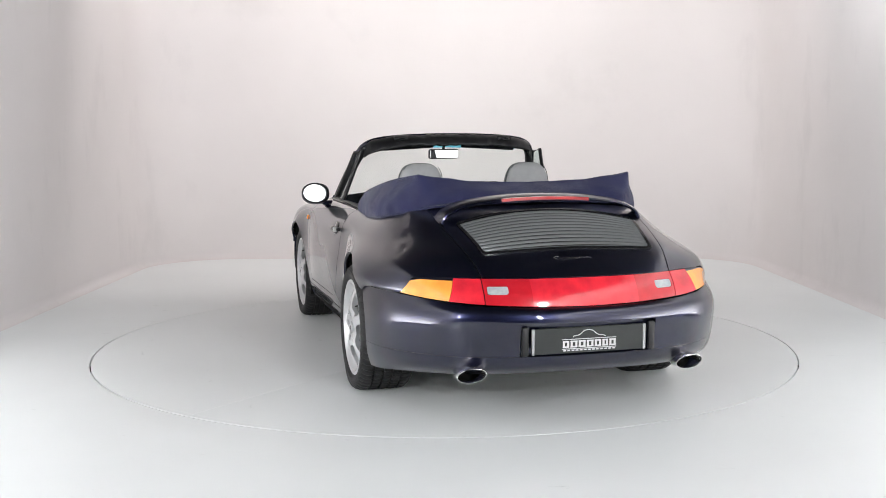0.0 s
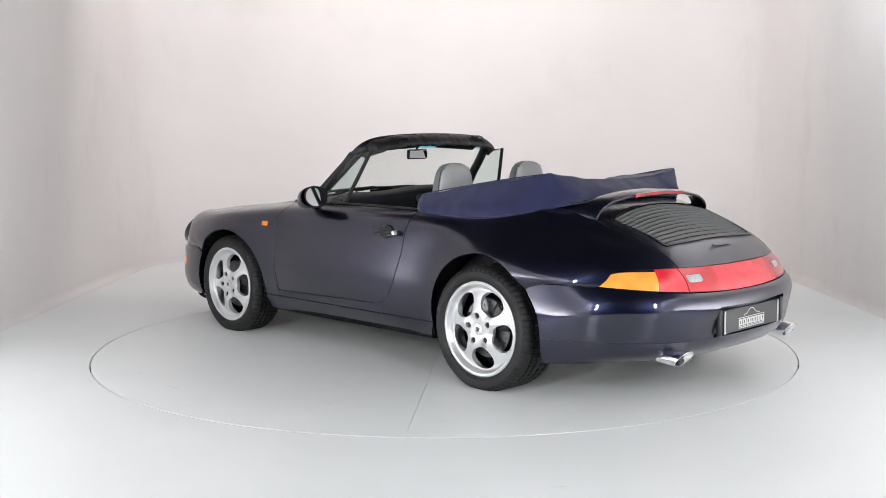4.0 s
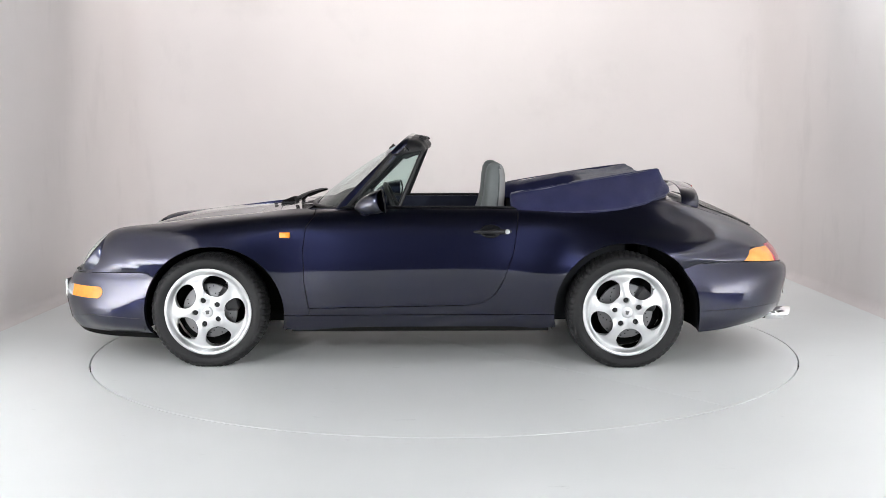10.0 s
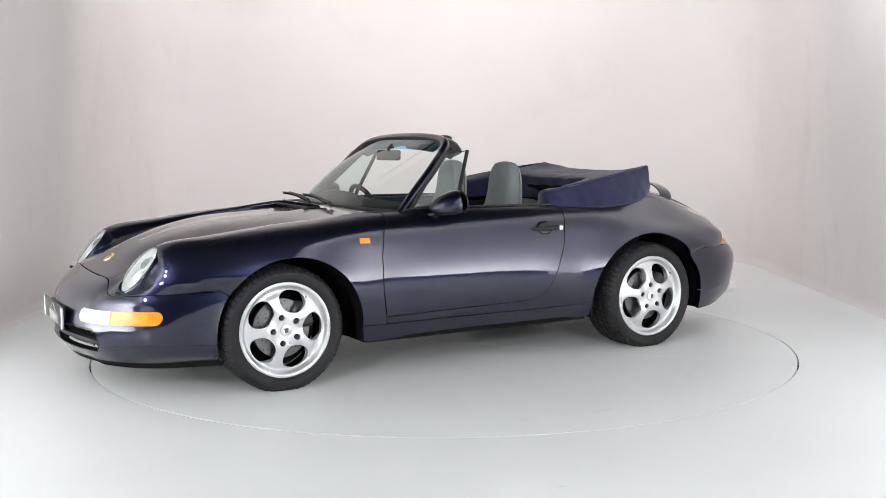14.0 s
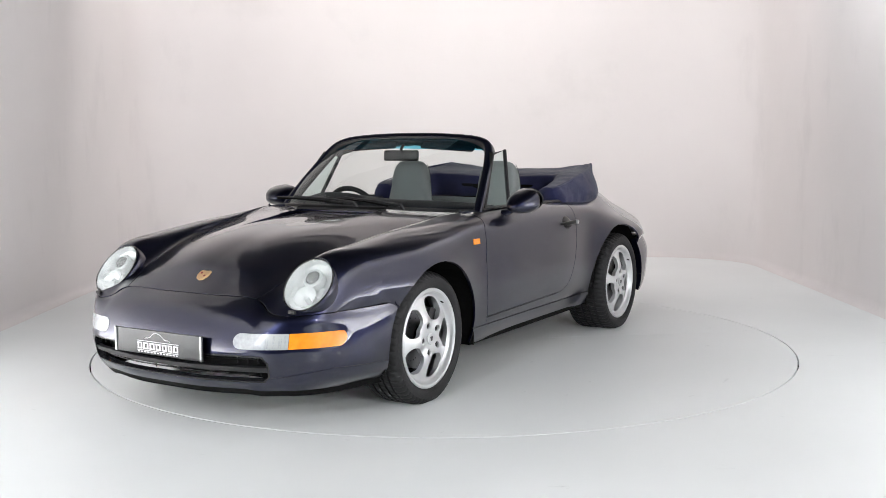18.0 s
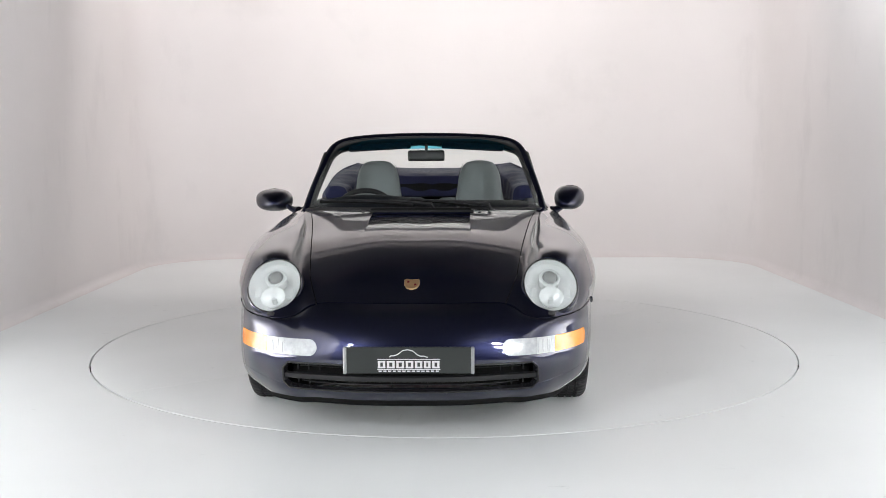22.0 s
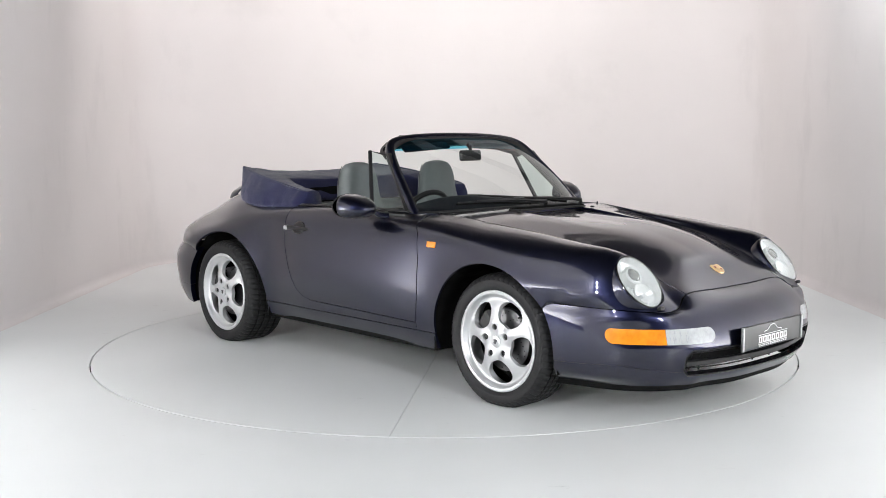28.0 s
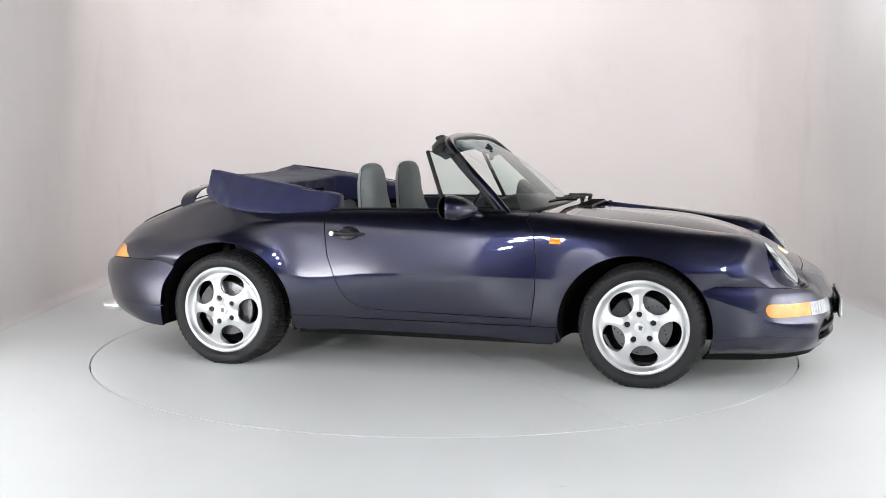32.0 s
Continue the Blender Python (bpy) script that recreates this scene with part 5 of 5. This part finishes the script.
part("mirror_glass", bm, MIRROR, inner_mirror, "mirror glass")
part("mirror_stem", tube([(.18, .003, 1.155), (.175, .003, 1.19), (.150, .003, 1.212)], .009, 8), BLACK, inner_mirror)

# Quarter lights in the doors
for s in (1, -1):
    A, B, Cq = Vector((.365, s * .658, .872)), Vector((.095, s * .668, .870)), Vector((-.035, s * .572, 1.180))
    D = Vector((.128, s * .578, 1.158))
    q = part("quarter_light", tube([A, D, Cq, B], .0085, 8, False), BLACK, car, "fixed quarter light in a black frame", smooth=40)
    bm = bmesh.new()
    bm.faces.new([bm.verts.new(p) for p in (A, D, Cq, B)])
    gl = part("pane", bm, SIDE_GLASS, q, "tinted quarter pane", smooth=0)
    gl.visible_shadow = False
    part("rear_post", tube([B, Cq], [.012, .011], 8), BLACK, q)
    part("front_post", tube([A + Vector((.012, 0, 0)), D + Vector((.006, 0, .004))], .017, 8), BLACK, q)
    part("foot_rail", tube([A, B], .010, 8), BLACK, q)
    # Belt line trim and window slot
    part("belt_trim", tube([(.42, s * .668, .868), (.2, s * .676, .870), (-.1, s * .680, .870), (-.4, s * .680, .868), (-.555, s * .678, .864)], .011, 8, False, .8), BLACK, car, "black belt line trim")
    part("belt_bead", tube([(.42, s * .682, .867), (.2, s * .690, .869), (-.1, s * .694, .869), (-.4, s * .694, .867), (-.555, s * .692, .862)], .0045, 6), GLOSS, car, "thin gloss black belt bead")
    # Door lining
    bm = bmesh.new()
    box(bm, 1.16, .05, .58, pose(.02, s * .632, .570), .018, 2)
    dl = part("door_lining", bm, NAVY, car, "dark navy door lining")
    bm = bmesh.new()
    box(bm, .52, .06, .05, pose(-.05, s * .60, .66), .018, 2)
    part("arm_rest", bm, DASH, dl)
    bm = bmesh.new()
    box(bm, 1.14, .058, .03, pose(.02, s * .638, .850), .012, 2)
    part("sill_pad", bm, NAVY, dl)

# Tub, dash, tunnel and rear bench
bm = bmesh.new()
box(bm, 2.0, 1.30, .04, pose(-.35, 0, .262))
box(bm, .05, 1.30, .58, pose(.62, 0, .55))
box(bm, .05, 1.06, .50, pose(-1.29, 0, .52))
for s in (1, -1):
    box(bm, .58, .04, .56, pose(-.87, s * .645, .535))
part("cabin_tub", bm, DASH, car, "dark cabin tub", smooth=0)
bm = bmesh.new()
box(bm, 1.1, .20, .22, pose(.05, 0, .36), .04, 3)
part("centre_tunnel", bm, NAVY, car)
SCREEN_X = lambda y: float(np.interp(abs(y), [0, .20, .38, .545, .655], [.598, .588, .556, .490, .405]))
dash_rows = [rail([SCREEN_X(y), SCREEN_X(y) - .04, SCREEN_X(y) - .13, min(.36, SCREEN_X(y) - .15), .300, .298, .31, .38], [y] * 8, [.862, .886, .908 + b, .905 + b, .875 + b, .80, .72, .66]) for y, b in
             ((-.655, -.022), (-.56, -.006), (-.45, .018), (-.30, .028), (-.15, .020), (0, .006), (.2, 0), (.45, -.004), (.655, -.022))]
ds = Skin.net(dash_rows, 5, 5)
ds.n = np.where((ds.n[:, 2:3] < 0) & (ds.v[:, 2:3] > .85), -ds.n, ds.n)
dash = mesh_part("dashboard", ds.v, ds.f, DASH, car, "dark padded dashboard")
for k in range(5):
    y = -.565 + .107 * k
    r = .043 if k != 2 else .052
    m = pose(.295, y, .852 if k != 2 else .858, 0, -82, 0)
    dial = part("dial", lathe([(r, -.01), (r, .006), (r * .93, .007), (r * .92, .001), (0, .001)], 28, "Z", m), GLOSS, dash, "round black instrument dial")
    part("dial_face", lathe([(r * .90, .0022), (0, .0022)], 28, "Z", m), DIAL, dash, "grey lit dial face")
    bm = bmesh.new()
    box(bm, .0025, r * .8, .001, m @ pose(0, r * .3, .0034, 0, 0, 35))
    part("needle", bm, WHITE, dash, smooth=0)
for y, z in ((.10, .80), (.36, .80)):
    bm = bmesh.new()
    box(bm, .014, .16, .05, pose(.312, y, z, 0, 4, 0), .006, 1)
    part("air_vent", bm, BLACK, dash)
# Steering wheel
SW = pose(.155, -.345, .785) @ pose(0, 0, 0, 0, -66, 0)
sw = new("steering_wheel")
sw.parent = car
sw["label"] = "black leather steering wheel"
part("wheel_rim", tube([SW @ Vector((.185 * math.cos(2 * math.pi * k / 40), .185 * math.sin(2 * math.pi * k / 40), 0)) for k in range(40)], .0155, 12, True), BLACK, sw)
bm = bmesh.new()
box(bm, .13, .15, .05, SW @ pose(0, 0, .0), .02, 3)
part("wheel_hub", bm, DASH, sw)
for a in (20, 160, -20, -160):
    part("wheel_spoke", tube([SW @ Vector((.04 * math.sin(radians(a)) , .05 * math.cos(radians(a)), 0)), SW @ Vector((.18 * math.sin(radians(a)) , .18 * math.cos(radians(a)), 0))], .012, 8, False, .6), BLACK, sw)
part("column", tube([SW @ Vector((0, 0, -.02)), SW @ Vector((0, 0, -.18))], .035, 12), DASH, sw)


def loft(rows, n=28, e=0.62):
    """Rows of (x, y, z, half depth, half width): rounded oblong slices."""
    bm = bmesh.new()
    rings = []
    for x, y, z, dx, wy in rows:
        ring = []
        for k in range(n):
            a = 2 * math.pi * k / n
            ring.append(bm.verts.new((x + dx * math.copysign(abs(math.cos(a)) ** e, math.cos(a)), y + wy * math.copysign(abs(math.sin(a)) ** e, math.sin(a)), z)))
        rings.append(ring)
    for A, B in zip(rings, rings[1:]):
        for k in range(n):
            bm.faces.new((A[k], A[(k + 1) % n], B[(k + 1) % n], B[k]))
    bm.faces.new(list(reversed(rings[0])))
    bm.faces.new(rings[-1])
    return bm


for y in (.318, -.328):
    seat = new("seat")
    seat.parent = car
    seat["label"] = "grey leather bucket seat with built-in headrest"
    back = part("backrest", loft([(-.30, y, .42, .09, .245), (-.33, y, .55, .085, .25), (-.375, y, .68, .078, .235), (-.415, y, .78, .072, .195), (-.438, y, .86, .066, .152), (-.448, y, .93, .062, .140), (-.452, y, 1.0, .060, .132),
                           (-.453, y, 1.038, .057, .122), (-.453, y, 1.072, .050, .106), (-.453, y, 1.095, .038, .084), (-.453, y, 1.106, .020, .05), (-.453, y, 1.109, .006, .02)]), LEATHER, seat, smooth=60)
    # Backrest faces turned to the rear take a lighter grey
    back.data.materials.append(LEATHER_BACK)
    back.data.polygons.foreach_set("material_index", [1 if f.normal.x < -.35 else 0 for f in back.data.polygons])
    part("cushion", loft([(-.06, y, .30, .27, .25), (-.06, y, .40, .28, .255), (-.06, y, .455, .27, .25), (-.06, y, .475, .24, .22)]), LEATHER, seat, smooth=60)
    part("centre_panel", loft([(-.262, y, .50, .055, .14), (-.30, y, .62, .052, .145), (-.338, y, .72, .048, .135), (-.362, y, .80, .040, .11)], 20), LEATHER, seat, smooth=60)
    for s in (1, -1):
        part("side_seam", tube([(-.40, y + s * .236, .68), (-.437, y + s * .196, .78), (-.458, y + s * .153, .86), (-.466, y + s * .141, .93), (-.470, y + s * .133, 1.0), (-.471, y + s * .123, 1.05), (-.471, y + s * .105, 1.086)], .0018, 6), LEATHER_DARK, seat)
bm = bmesh.new()
for s in (1, -1):
    box(bm, .10, .46, .26, pose(-.90, s * .27, .72, 0, -12, 0), .04, 3)
part("rear_bench", bm, LEATHER, car, "grey rear seat backs")
for s in (1, -1):
    part("seat_belt", tube([(-.585, s * .60, .86), (-.59, s * .60, .60), (-.45, s * .56, .36)], .022, 8, False, .15), BLACK, car, "black seat belt")

# Folded roof under its canvas cover
COVER = [
    rail([-.535, -.61, -.85, -1.10, -1.28, -1.395, -1.435, -1.458, -1.470], [.668, .700, .708, .688, .618, .525, .42, .22, 0], [.850, .846, .842, .855, .885, .915, .928, .938, .944]),
    rail([-.528, -.60, -.84, -1.10, -1.285, -1.410, -1.445, -1.463, -1.474], [.662, .700, .706, .683, .612, .520, .42, .22, 0], [.888, .893, .908, .930, .945, .955, .962, .966, .970]),
    rail([-.528, -.60, -.84, -1.11, -1.318, -1.372, -1.385, -1.390, -1.392], [.645, .672, .668, .636, .568, .530, .41, .22, 0], [.918, .940, .980, 1.022, 1.050, 1.048, 1.036, 1.028, 1.022]),
    rail([-.530, -.602, -.84, -1.11, -1.310, -1.354, -1.366, -1.371, -1.372], [.635, .658, .652, .620, .552, .517, .40, .22, 0], [.935, .955, .995, 1.038, 1.066, 1.064, 1.048, 1.038, 1.032]),
    rail([-.535, -.62, -.84, -1.09, -1.210, -1.255, -1.26, -1.26, -1.26], [.585, .590, .575, .540, .475, .43, .34, .20, 0], [.940, .958, 1.000, 1.034, 1.044, 1.042, 1.034, 1.028, 1.024]),
    rail([-.538, -.63, -.83, -.99, -1.05, -1.06, -1.06, -1.06, -1.06], [.553, .538, .515, .480, .43, .37, .30, .17, 0], [.925, .945, .985, 1.008, 1.006, 1.004, 1.002, 1.0, .998]),
    rail([-.540, -.635, -.83, -.97, -1.01, -1.02, -1.02, -1.02, -1.02], [.542, .520, .496, .460, .41, .35, .28, .16, 0], [.900, .915, .955, .975, .975, .972, .970, .968, .966]),
    rail([-.540, -.635, -.83, -.96, -1.0, -1.0, -1.0, -1.0, -1.0], [.538, .512, .490, .45, .40, .34, .27, .16, 0], [.850, .850, .850, .850, .850, .850, .850, .850, .850]),
]
cov = Skin.net(COVER, 11, 6)
cov.f.append(tuple(range((len(COVER) - 1) * 6 + 1)))  # the arm's blunt front end
for i, p in enumerate(cov.v):
    fade = min(1, abs(p[1]) / .05)
    d = .012 * noise.noise(Vector((p[0] * 5, p[1] * 3, p[2] * 5))) + .007 * noise.noise(Vector((p[0] * 17, p[1] * 9, p[2] * 14 + 4))) + .006 * math.sin(p[0] * 34 + p[1] * 11) * max(0, noise.noise(Vector((p[0] * 3, p[1] * 3, 9))))
    cov.v[i] = p + cov.n[i] * d * fade
cv = cov.both()
cover = mesh_part("roof_cover", cv.v, cv.f, CLOTH, car, "navy canvas cover over the folded roof")
sol = cover.modifiers.new("thick", "SOLIDIFY")
sol.thickness, sol.offset = .004, -1
for s in (1, -1):
    for x, y, z in ((-.600, .700, .882), (-.86, .705, .875), (-1.12, .680, .888)):
        part("stud", lathe([(0, s * .006), (.006, s * .005), (.0075, s * .0), (.0075, s * -.012)], 14, "Y", pose(x, s * y, z)), BLACK, cover, "dark press stud")
    part("cover_seam", tube([(p[0], s * (p[1] + .002), p[2] + .002) for p in cubic(np.array(COVER[3])[:7], 6)], .0035, 6), CLOTH, cover)
    part("hem", tube([(p[0], s * p[1], p[2] - .002) for p in cubic(np.array(COVER[0]), 6)], .006, 6), CLOTH, cover)
bm = bmesh.new()
box(bm, .30, .86, .12, pose(-1.16, 0, .90), .05, 3)
part("roof_stack", bm, MATT, car, "dark folded roof frame")


# ---------------------------------------------------------------- movement
def motions():
    rows_car, rows_table = [], []
    for k in range(17):
        t = 2.0 * k
        turn = pose(0, 0, 0, 0, 0, HEADING + RATE * t)
        rows_car.append((t, turn @ pose(TABLE_SHIFT[0], TABLE_SHIFT[1], 0)))
        rows_table.append((t, turn))
    walk(car, rows_car)
    walk(turntable, rows_table)


motions()
